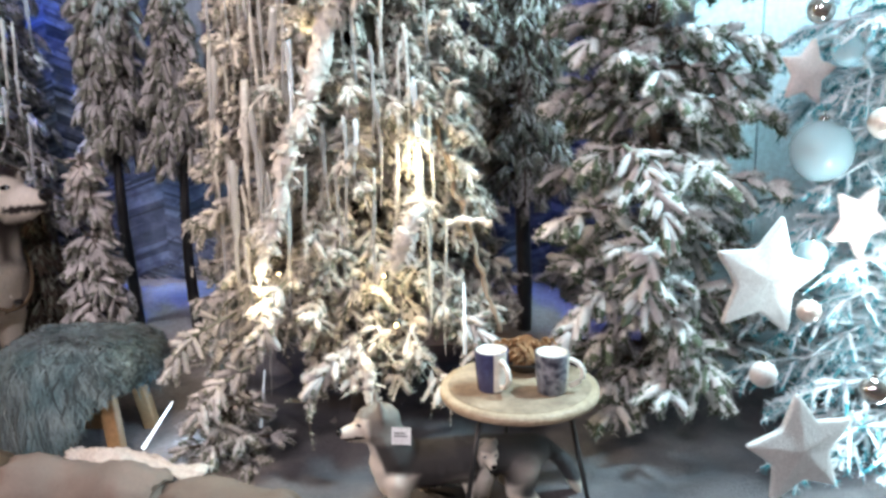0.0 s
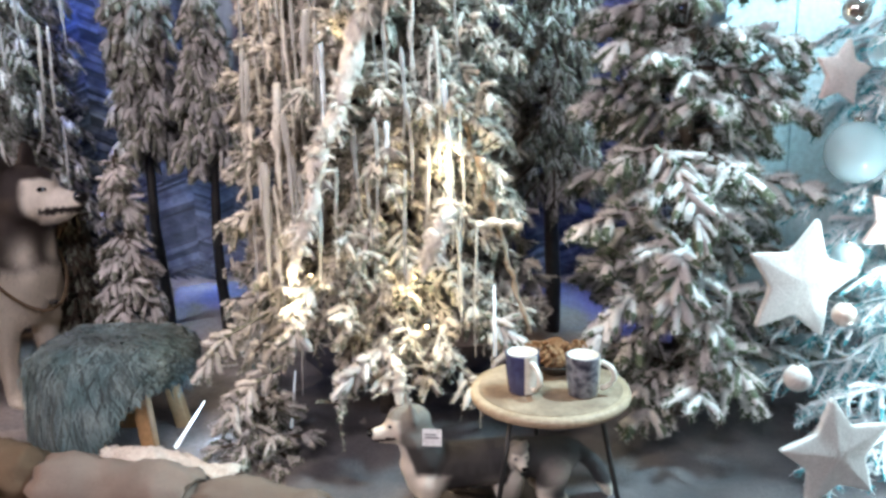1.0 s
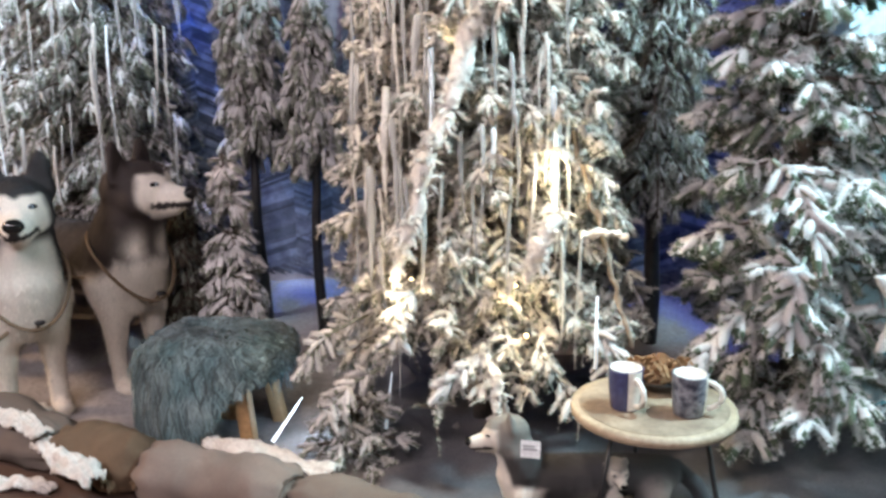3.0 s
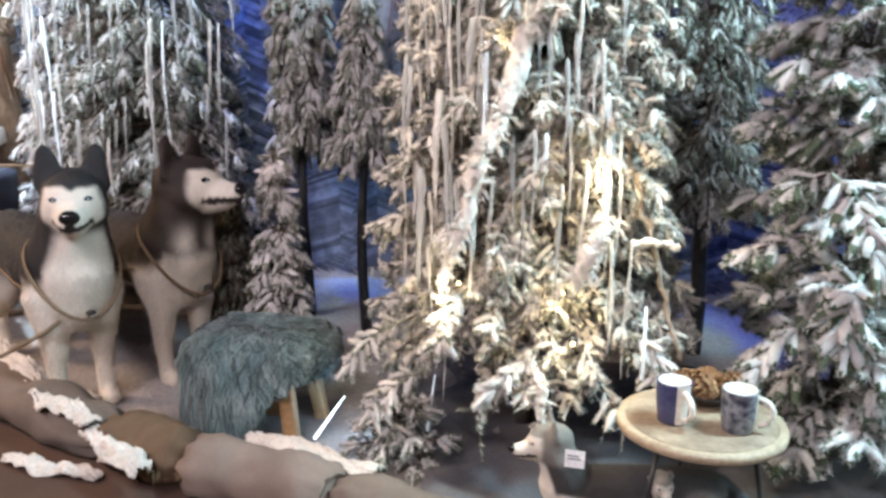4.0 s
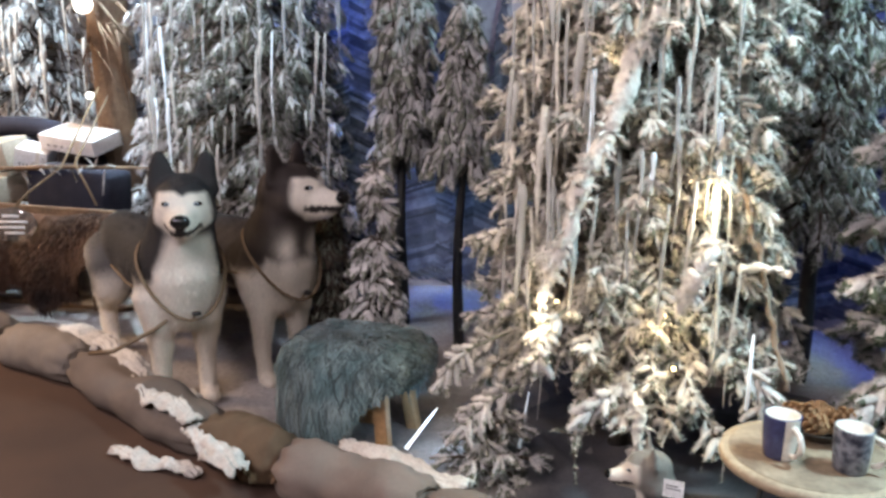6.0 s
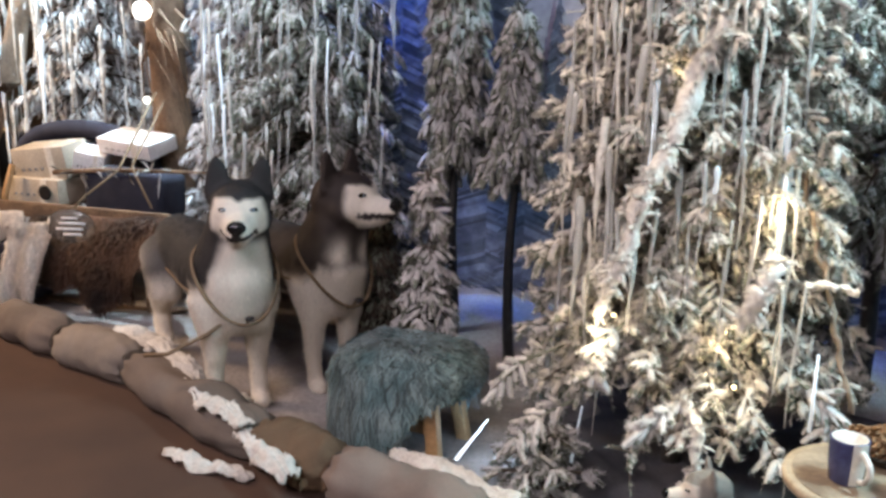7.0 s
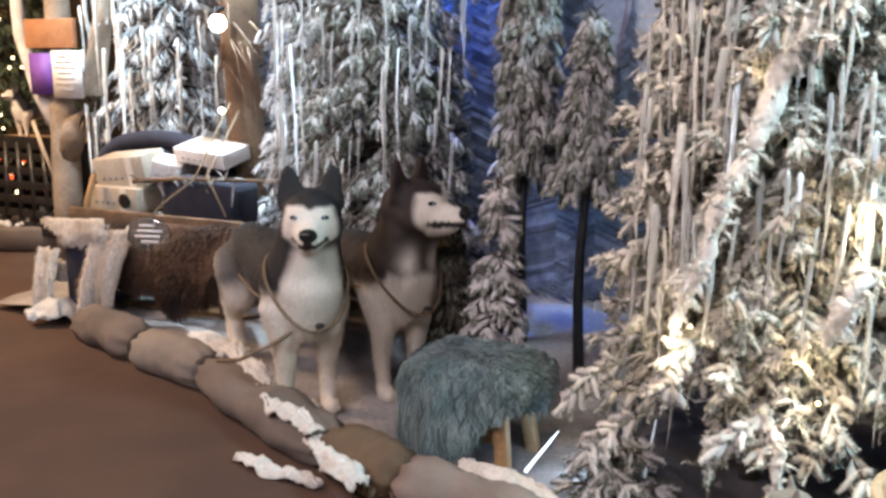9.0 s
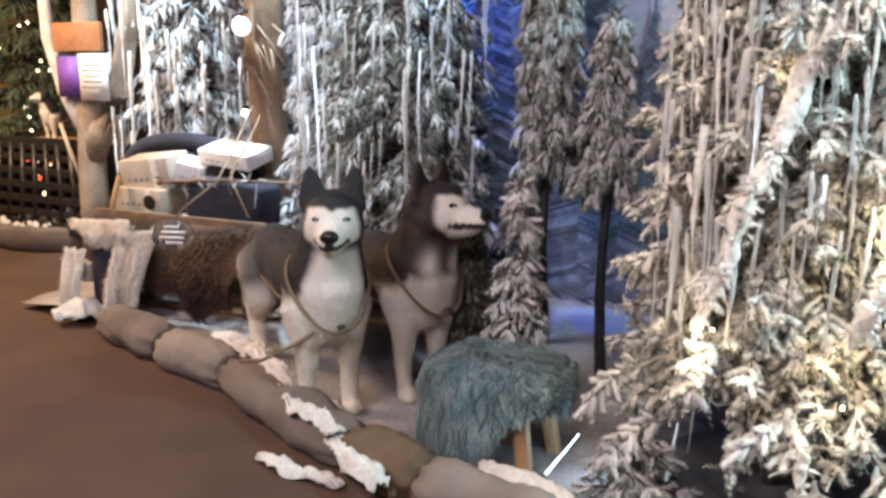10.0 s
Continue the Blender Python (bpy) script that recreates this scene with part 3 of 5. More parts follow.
tree("green_tree", (-6.5, 5.0, 0.0), "green decorated fir far off in the shop", 2.5, 0.35, 0.65, 0.25, 22, (M_GREEN, M_GREEN, M_BARK, M_BARK), layer=0.12, count=12, droop=0.2, finger=0.14, hang=0.2, fat=0.018, per=40, needle=0.022, snow=0.5)


def flock_spray(points, seed, label, finger=0.11, fat=0.019, mats=FLOCKED, snow=0.85, pairs=10):
    """One bough end that hangs out of a tree, with fishbone fingers."""
    rng = np.random.default_rng(seed)
    pts = np.array(points, float)
    q = np.linspace(0, 1, 10)
    path = np.stack([np.interp(q, np.linspace(0, 1, len(pts)), pts[:, c]) for c in range(3)], 1)
    ob = thing("flocked_bough", (0, 0, 0), label, "branch", "flocked boughs")
    part("stem", rod(path.tolist(), np.linspace(0.007, 0.004, 10).tolist(), 8), M_GREY_GREEN, ob)
    base, way = [], []
    for k in range(pairs):
        i = 2 + int(7 * k / (pairs - 1)) if pairs > 1 else 5
        tang = unit(path[min(i + 1, 9)] - path[i - 1])
        side = unit(np.cross(tang, np.array([0.15, -0.95, 0.25])))
        for g in (-1, 1):
            base.append(path[i])
            way.append(unit(tang * 0.8 + side * g * rng.uniform(0.3, 0.9) + rng.normal(0, 0.35, 3)))
    base.append(path[-1])
    way.append(unit(path[-1] - path[-2]))
    n = len(base)
    v, f, s, nv, nt, ns = finger_arrays(rng, np.array(base), np.array(way), finger * rng.uniform(0.65, 1.15, n), fat * rng.uniform(0.8, 1.2, n), 0.2, 90, 0.013, np.clip(rng.normal(snow, 0.08, n), 0, 0.97))
    part("needled_tip", grid_mesh("needled_tip", np.concatenate([v, nv]), f, s, nt, ns), list(mats[:3]), ob, smooth=False)
    return ob


flock_spray([(-0.46, 2.34, 0.64), (-0.51, 2.28, 0.60), (-0.52, 2.26, 0.52)], 1, "bright flocked bough end hanging from the spruce", 0.060, 0.024)
flock_spray([(-0.66, 2.50, 0.50), (-0.76, 2.42, 0.46), (-0.82, 2.38, 0.38)], 2, "flocked bough reaching out at the spruce's side", 0.066)
flock_spray([(-0.60, 2.44, 0.36), (-0.68, 2.36, 0.33), (-0.74, 2.32, 0.26)], 4, "low flocked bough over the display ground", 0.07)
flock_spray([(-0.28, 2.40, 0.46), (-0.33, 2.31, 0.42), (-0.38, 2.27, 0.38)], 5, "low bright flocked bough under the icicles", 0.06, 0.022)
flock_spray([(-0.02, 2.44, 0.52), (0.05, 2.40, 0.48), (0.08, 2.38, 0.38)], 6, "flocked bough hanging behind the table", 0.07)
flock_spray([(0.46, 2.44, 0.98), (0.50, 2.34, 0.94), (0.54, 2.28, 0.82)], 9, "plump flocked bough end of the green spruce", 0.095, 0.027, (M_FLOCK, M_GREEN, M_BARK), 0.74, 9)
flock_spray([(0.44, 2.46, 0.58), (0.36, 2.34, 0.56), (0.30, 2.28, 0.50)], 10, "plump flocked bough end of the green spruce", 0.08, 0.026, (M_FLOCK, M_GREEN, M_BARK), 0.74, 9)
flock_spray([(0.56, 2.44, 0.72), (0.52, 2.34, 0.70), (0.50, 2.28, 0.60)], 13, "plump flocked bough end of the green spruce", 0.095, 0.027, (M_FLOCK, M_GREEN, M_BARK), 0.74, 9)

# ---- snow-covered branches and icicles in the large tree ----


def crust(bm, seed):
    """Lumps of snow on a rod."""
    for v in bm.verts:
        n = noise.noise_vector(v.co * 22 + Vector((seed, 0, 0)))
        v.co += n * 0.012 + noise.noise_vector(v.co * 60) * 0.008
    return bm


def snow_branch(points, radii, seed, label, bark=M_SNOW_BRANCH, tufts=60):
    """A branch thick with snow: the stem and the tufts of flock that cling to it."""
    rng = np.random.default_rng(seed)
    pts = np.array(points, float)
    k = 44
    s = np.linspace(0, len(pts) - 1, k)
    path = np.stack([np.interp(s, range(len(pts)), pts[:, c]) for c in range(3)], 1)
    for _ in range(6):
        path[1:-1] = (path[:-2] + path[1:-1] * 2 + path[2:]) / 4
    r = np.interp(s, range(len(radii)), radii) * 0.78
    ob = thing("snowy_branch", (0, 0, 0), label, "branch", "snow-covered branches")
    part("stem", crust(rod(path.tolist(), r.tolist(), 12), seed), bark, ob)
    if tufts:
        at = rng.integers(1, k - 1, tufts)
        way = unit(np.gradient(path, axis=0)[at] / 0.02 * 0.3 + rng.normal(0, 1, (tufts, 3)))
        v, q, sl, nt, ns = crown_arrays(rng, (path[at] + way * (r[at] * 0.3)[:, None], way), r[at] + rng.uniform(0.008, 0.03, tufts), 0.014, 40, 1.0, 0.006)
        part("snow_tuft", grid_mesh("snow_tuft", v, q, sl, nt, ns), [M_SNOW_BRANCH, M_FLOCK, M_BARK], ob, smooth=False)
    return ob


snow_branch([(-0.31, 2.44, 1.42), (-0.345, 2.38, 1.24), (-0.375, 2.35, 1.12), (-0.435, 2.31, 1.00), (-0.445, 2.29, 0.88), (-0.49, 2.28, 0.78), (-0.525, 2.28, 0.66)], [0.032, 0.039, 0.029, 0.034, 0.024, 0.023, 0.012], 1, "thick snow-crusted branch slanting down the large spruce", M_SNOW_BRANCH, 130)
snow_branch([(-0.36, 2.40, 1.22), (-0.27, 2.42, 1.45)], [0.02, 0.014], 2, "forked snow-crusted branch end in the spruce")
snow_branch([(-0.09, 2.36, 0.86), (-0.13, 2.33, 0.76), (-0.17, 2.33, 0.66)], [0.016, 0.038, 0.016], 3, "short bright snow-crusted branch in the spruce")
snow_branch([(-0.02, 2.46, 0.77), (0.10, 2.44, 0.775)], [0.014, 0.016], 4, "sawn pale branch stub poking out of the spruce", M_SNOW_BRANCH, 0)
snow_branch([(-0.30, 2.38, 0.46), (-0.25, 2.30, 0.40), (-0.24, 2.28, 0.29), (-0.27, 2.27, 0.22)], [0.014, 0.020, 0.018, 0.008], 5, "curled frosted branch tip hanging from the spruce")
snow_branch([(-0.06, 2.55, 1.05), (0.02, 2.50, 0.80), (0.12, 2.45, 0.45)], [0.008, 0.009, 0.010], 6, "thin bare branch leaning at the edge of the spruce", M_TRUNK, 0)


def icicle(place, length, width, mat, label, group):
    """A tapering icicle with swellings down its length."""
    k = 14
    f = np.linspace(0, 1, k)
    ph = place[0] * 37 + place[2] * 51
    r = width * (1.0 - f ** 1.6 * 0.93) * (0.85 + 0.22 * np.sin(f * 19 + ph) + 0.10 * np.sin(f * 41 + ph))
    r[0] *= 0.5
    ob = part("icicle", rod([(0.006 * math.sin(4 * c + ph), 0.004 * math.cos(5 * c + ph), -length * c) for c in f], np.maximum(r, 0.0012).tolist(), 8), mat)
    ob.matrix_world = pose(*place)
    return tagged(ob, label, "icicle", group)


rng1 = np.random.default_rng(31)
for i in range(64):
    a = rng1.uniform(3.75, 5.45)
    z = rng1.uniform(0.72, 1.6)
    r = 0.55 - 0.11 * (z - 0.4) + rng1.uniform(-0.07, 0.0)
    lit = i % 21 == 4
    icicle((-0.34 + r * math.cos(a), 2.80 + r * math.sin(a), z), rng1.uniform(0.18, 0.46), 0.008 if lit else rng1.choice([0.005, 0.007, 0.011, 0.017], p=[0.35, 0.33, 0.2, 0.12]), M_LED_SOFT if lit else (M_ICE if i % 3 else M_FROST_ICE),
           "glowing white icicle light tube hanging in the spruce" if lit else ("frosted icicle hanging in the spruce" if i % 3 == 0 else "long clear acrylic icicle hanging in the spruce"), "icicles")
for i in range(52):
    a = rng1.uniform(3.3, 6.1)
    z = rng1.uniform(0.85, 1.75)
    icicle((-2.15 + 0.50 * math.cos(a), 3.62 + 0.50 * math.sin(a), z), rng1.uniform(0.18, 0.5), rng1.uniform(0.005, 0.012), M_LED_SOFT if i % 9 == 0 else (M_ICE if i % 3 else M_FROST_ICE),
           "glowing white icicle light tube behind the dogs" if i % 9 == 0 else "clear acrylic icicle hanging behind the dogs", "icicles")
for i in range(44):
    a = rng1.uniform(3.3, 6.1)
    z = rng1.uniform(0.85, 1.9)
    icicle((-4.25 + 0.54 * math.cos(a), 4.45 + 0.54 * math.sin(a), z), rng1.uniform(0.25, 0.7), rng1.uniform(0.008, 0.018), M_LED_SOFT if i % 9 == 0 else M_FROST_ICE,
           "glowing white light tube draped on the far white tree" if i % 9 == 0 else "white frosted strand hanging on the far tree", "icicles")

# ---- dogs ----


def chain(points, sides=12):
    """Balls along a chain of (x, y, z, r), close enough to merge."""
    out = []
    for a, b in zip(points, points[1:]):
        a, b = np.array(a, float), np.array(b, float)
        n = max(2, int(np.linalg.norm(b[:3] - a[:3]) / (0.35 * min(a[3], b[3]) + 1e-6)))
        out += [a + (b - a) * i / n for i in range(n + 1)]
    return out


DARK, GREY, PALE, CREAM = np.array((0.020, 0.020, 0.023)), np.array((0.050, 0.053, 0.062)), np.array((0.86, 0.80, 0.71)), np.array((0.84, 0.75, 0.62))


def step(a, b, x):
    t = np.clip((x - a) / (b - a), 0, 1)
    return t * t * (3 - 2 * t)


def dog(place, turn, head_turn, label, size=1.0, tone=DARK, head_tilt=0.0, seed=0, name="dog_figure", mask=1.0, ears=1.0, long=1.3, bib=0.0, hairs=11000):
    """A standing plush husky figure: one mesh, x ahead, feet at z = 0."""
    rng = np.random.default_rng(seed + 70)
    balls = []
    balls += chain([(-0.66, 0, 0.50, 0.115), (-0.45, 0, 0.50, 0.135), (-0.2, 0, 0.49, 0.15), (-0.02, 0, 0.49, 0.155), (0.045, 0, 0.52, 0.14)])
    balls += chain([(0.01, 0, 0.56, 0.155), (0.05, 0, 0.64, 0.135), (0.09, 0, 0.74, 0.112)])
    balls += chain([(0.02, 0, 0.46, 0.145), (0.03, 0, 0.40, 0.11)])
    for y in (-0.085, 0.085):
        balls += chain([(0.01, y, 0.44, 0.095), (0.022, y, 0.30, 0.058), (0.012, y, 0.17, 0.038), (0.02, y, 0.05, 0.035), (0.025, y, 0.03, 0.038), (0.065, y, 0.024, 0.036)])
        balls += chain([(-0.60, y * 1.1, 0.44, 0.105), (-0.57, y * 1.15, 0.30, 0.085), (-0.66, y * 1.15, 0.19, 0.045), (-0.63, y * 1.15, 0.04, 0.040), (-0.60, y * 1.15, 0.028, 0.038)])
    balls += chain([(-0.72, 0, 0.54, 0.05), (-0.82, 0.02, 0.42, 0.055), (-0.88, 0.03, 0.27, 0.045), (-0.90, 0.03, 0.2, 0.02)])
    balls = [np.array((b[0] * long if b[0] < 0 else b[0], *b[1:])) for b in balls]
    head = pose(0.12, 0, 0.79, 0, head_tilt, head_turn) @ Matrix.Diagonal((1.08, 1.1, 1.06, 1))
    hb = chain([(-0.03, 0, 0.0, 0.105), (0.03, 0, 0.0, 0.10)]) + chain([(0.025, 0.044, -0.028, 0.064), (0.025, -0.044, -0.028, 0.064)])
    hb += chain([(0.06, 0, -0.025, 0.068), (0.12, 0, -0.036, 0.054), (0.178, 0, -0.036, 0.042)]) + chain([(0.07, 0, -0.075, 0.038), (0.15, 0, -0.074, 0.022)])
    for y in (-0.066, 0.066):
        for k in range(8):
            f = k / 7
            half = 0.034 * (1 - f) ** 0.45
            hb += [np.array((-0.020 + 0.004 * f, y * (1 + 0.10 * f) + g * half, 0.045 + 0.128 * ears * f, 0.019 - 0.004 * f)) for g in (-1, -0.5, 0, 0.5, 1)]
    for b in hb:
        p = head @ Vector(b[:3])
        balls.append(np.array((*p, b[3] * 1.08)))
    # smooth union on a grid, skinned by cubes' faces and relaxed
    bm = bmesh.new()
    for x, y, z, r in balls:
        bmesh.ops.create_icosphere(bm, subdivisions=2, radius=r, matrix=Matrix.Translation((x, y, z)))
    me = bpy.data.meshes.new("dog_form")
    bm.to_mesh(me)
    bm.free()
    tmp = new("dog_form", me)
    rem = tmp.modifiers.new("remesh", "REMESH")
    rem.mode, rem.voxel_size = "VOXEL", 0.011
    smo = tmp.modifiers.new("smooth", "SMOOTH")
    smo.factor, smo.iterations = 0.5, 12
    bpy.context.view_layer.update()
    deps = bpy.context.evaluated_depsgraph_get()
    skin = bpy.data.meshes.new_from_object(tmp.evaluated_get(deps))
    bpy.data.objects.remove(tmp)
    bpy.data.meshes.remove(me)
    co = np.empty(len(skin.vertices) * 3, np.float32)
    skin.vertices.foreach_get("co", co)
    co = co.reshape(-1, 3)
    nor = np.empty(len(skin.vertices) * 3, np.float32)
    skin.vertices.foreach_get("normal", nor)
    nor = nor.reshape(-1, 3)
    quads = np.array([tuple(p.vertices) for p in skin.polygons if len(p.vertices) == 4], np.int32)
    bpy.data.meshes.remove(skin)
    inv = np.array(head.inverted())
    hc = co @ inv[:3, :3].T + inv[:3, 3]
    wob = np.array([noise.noise((c[0] * 9, c[1] * 9, c[2] * 9 + seed)) for c in co.tolist()])
    # body: dark saddle over pale flanks, legs and breast
    x, y, z = co.T
    ahead = x - 0.45 * np.maximum(0, z - 0.5) + 0.02 * wob
    dark = step(0.098, 0.062, ahead) * step(0.46, 0.52, z + 0.03 * wob)
    dark = np.maximum(dark, step(0.31, 0.40, z + 0.04 * wob) * step(-0.04, -0.12, x + 0.03 * wob))
    dark = np.maximum(dark, step(0.26, 0.31, z + 0.04 * wob) * step(-0.50 * long, -0.60 * long, x))
    dark = np.maximum(dark, bib * step(0.50, 0.56, z + 0.04 * wob))
    flank = np.exp(-((x + 0.62 * long) / 0.10) ** 2 - ((z - 0.44) / 0.07) ** 2)
    under = np.exp(-((x + 0.30 * long) / 0.10) ** 2 - ((z - 0.40) / 0.06) ** 2)
    patch = np.exp(-((np.abs(y) - 0.06) / 0.035) ** 2 - ((z - 0.585 + 0.02 * wob) / 0.05) ** 2) * step(0.0, 0.05, x) * bib
    dark = np.clip(dark * (1 - 0.55 * flank) * (1 - 0.35 * under) * (1 - 0.9 * patch), 0, 1)
    hx, hy, hz = hc.T
    on_head = step(-0.12, -0.07, hz) * (np.linalg.norm(hc - np.array((0.03, 0, 0.02)), axis=1) < 0.215)
    cap = step(0.050, 0.064, hz + 0.6 * np.maximum(0, 0.022 - np.abs(hy)) + 0.008 * wob)
    cap = np.maximum(cap, step(0.068, 0.046, hx + 0.008 * wob - 0.15 * np.maximum(0, -hz - 0.02)))
    cap = np.maximum(cap, step(0.080, 0.098, np.abs(hy) + 0.006 * wob + 0.25 * np.maximum(0, hz)) * step(0.115, 0.095, hx))
    cap = cap * mask
    inner = (hx > 0.002) & (hz > 0.095) & (hz < 0.145) & (np.abs(np.abs(hy) - 0.073) < 0.016)
    dark = dark * (1 - on_head) + cap * on_head
    mouth = (np.abs(hz + 0.062 - 0.16 * np.abs(hy)) < 0.0095) & (hx > 0.06) & (np.abs(hy) < 0.058)
    shade = (PALE + (CREAM - PALE) * step(0.5, 0.1, z)[:, None])
    base = tone
    mid = base * 0.5 + GREY * 0.5
    body = (1 - dark)[:, None] * shade + dark[:, None] * (base + (mid - base) * step(-0.05, -0.5, x)[:, None] * 0.8)
    body[inner] = GREY * 2.6
    body[mouth | ((np.abs(hy) < 0.011) & (hz < -0.02) & (hz > -0.065) & (hx > 0.17))] = (0.02, 0.015, 0.015)
    co = co + (0.0035 * np.array([noise.noise((c[0] * 40, c[1] * 40, c[2] * 16)) for c in co.tolist()]))[:, None]
    # short pile that lies back and down
    at = rng.integers(0, len(co), hairs)
    near = np.linalg.norm(hc[at] - np.array((0.06, 0, 0.0)), axis=1) < 0.19
    flow = np.array([-0.55, 0.0, -0.85]) + rng.normal(0, 0.25, (hairs, 3))
    flow = unit(flow - nor[at] * (flow * nor[at]).sum(1, keepdims=True) + nor[at] * 0.35)
    ln = np.where(near, 0.008, 0.017)[:, None] * rng.uniform(0.6, 1.3, (hairs, 1))
    root = co[at] - nor[at] * 0.001
    hv, hq = ribbons(np.stack([root, root + flow * ln * 0.6, root + flow * ln - np.array([0, 0, 0.2]) * ln], 1), np.tile(np.array([[0.0035, 0.003, 0.0006]]), (hairs, 1)), rng, facing=nor[at])
    body = np.concatenate([body, np.repeat(body[at] * rng.uniform(0.8, 1.15, (hairs, 1)), 6, axis=0)])
    pieces = [(co, quads, 0), (hv, hq, 0)]
    extra = []

    def bead(c, r, slot, squash=(1, 1, 1)):
        b = bmesh.new()
        bmesh.ops.create_uvsphere(b, u_segments=12, v_segments=8, radius=r)
        b.verts.ensure_lookup_table()
        v = np.array([tuple(head @ Vector((c[0] + p.co[0] * squash[0], c[1] + p.co[1] * squash[1], c[2] + p.co[2] * squash[2]))) for p in b.verts])
        f = np.array([[w.index for w in t.verts] + ([t.verts[-1].index] if len(t.verts) == 3 else []) for t in b.faces if len(t.verts) == 4], np.int32)
        b.free()
        pieces.append((v, f, slot))
        extra.append(len(v))

    bead((0.211, 0, -0.020), 0.026, 1, (0.8, 1.15, 0.9))
    for s in (-1, 1):
        bead((0.1035, s * 0.043, 0.020), 0.0150, 1, (0.8, 1.3, 0.62))
        bead((0.1105, s * 0.0435, 0.020), 0.0105, 2, (0.7, 1, 0.66))
        bead((0.1175, s * 0.0436, 0.020), 0.0045, 1)
    v, q, s = merge(pieces)
    me = grid_mesh(name, v, q, s)
    marks = me.color_attributes.new("coat", "FLOAT_COLOR", "POINT")
    cols4 = np.ones((len(me.vertices), 4), np.float32)
    cols4[:len(body), :3] = body
    marks.data.foreach_set("color", cols4.ravel())
    ob = part(name, me, [M_COAT, M_EYE, M_IRIS])
    ob.matrix_world = pose(*place, 0, 0, turn) @ Matrix.Diagonal((size, size, size, 1))
    return tagged(ob, label, "dog figure", "husky figures")


dog((-1.91, 2.61, 0.045), -38, -20, "grey and white husky figure in a harness, facing the aisle", 0.955, DARK, 0, 1)
dog((-1.70, 2.93, 0.045), -24, 16, "dark brown and cream husky figure in a harness, looking aside", 0.965, np.array((0.028, 0.019, 0.017)), -5, 2, bib=1.0)

# ---- furniture and small things ----


def mug(place, turn, mats, label):
    ob = thing("mug", place, label, "mug", "mugs on the table", turn)
    part("body", turned([(0.032, 0), (0.036, 0.003), (0.041, 0.05), (0.0425, 0.10), (0.0425, 0.104), (0.039, 0.104), (0.038, 0.06), (0.033, 0.012), (0.001, 0.010)], 32), mats[0], ob)
    part("inside", turned([(0.030, 0.0125), (0.0375, 0.06), (0.0386, 0.1045), (0.0372, 0.1045), (0.036, 0.06), (0.001, 0.0135)], 32), mats[1], ob, "cream glazed inside")
    a = np.linspace(-1.45, 1.45, 12)
    part("handle", rod([(0.038 + 0.038 * math.cos(t), 0, 0.052 + 0.034 * math.sin(t)) for t in a], 0.0072, 8), mats[1], ob, "cream handle")
    bm = bmesh.new()
    rings = [[bm.verts.new((r * math.cos(t), r * math.sin(t), z)) for t in np.linspace(-0.45, 0.45, 12)] for r, z in ((0.0368, 0.004), (0.0418, 0.05), (0.0433, 0.1035))]
    for lo, hi in zip(rings, rings[1:]):
        for i in range(11):
            bm.faces.new((lo[i], lo[i + 1], hi[i + 1], hi[i]))
    part("stripe", bm, mats[1], ob, "cream band under the handle")
    return ob


def side_table(place, top_z, radius):
    ob = thing("side_table", place, "small round birch table with thin black legs", "table")
    part("tabletop", turned([(radius - 0.012, top_z - 0.026), (radius - 0.002, top_z - 0.022), (radius, top_z - 0.012), (radius - 0.003, top_z - 0.002), (radius - 0.010, top_z), (0.001, top_z)], 64), M_WOOD_EDGE, ob)
    part("top_face", turned([(radius - 0.022, top_z + 0.0005), (radius - 0.024, top_z + 0.0012), (0.001, top_z + 0.0012)], 64), M_WOOD_TOP, ob, "worn grained birch face")
    for a in (100, 220, 340):
        c, s = math.cos(radians(a)), math.sin(radians(a))
        part("leg", rod([(0.62 * radius * c, 0.62 * radius * s, top_z - 0.024), (0.98 * radius * c, 0.98 * radius * s, -0.02)], 0.0065, 8), M_DARK_STEEL, ob)
    return ob


side_table((0.16, 2.145, 0.05), 0.36, 0.203)
mug((0.09, 2.115, 0.4115), -58, (M_NAVY, M_CREAM), "navy blue mug with a cream stripe and handle on the table")
mug((0.238, 2.095, 0.4115), -8, (M_SLATE, M_CREAM), "dark patterned mug with a cream handle on the table")


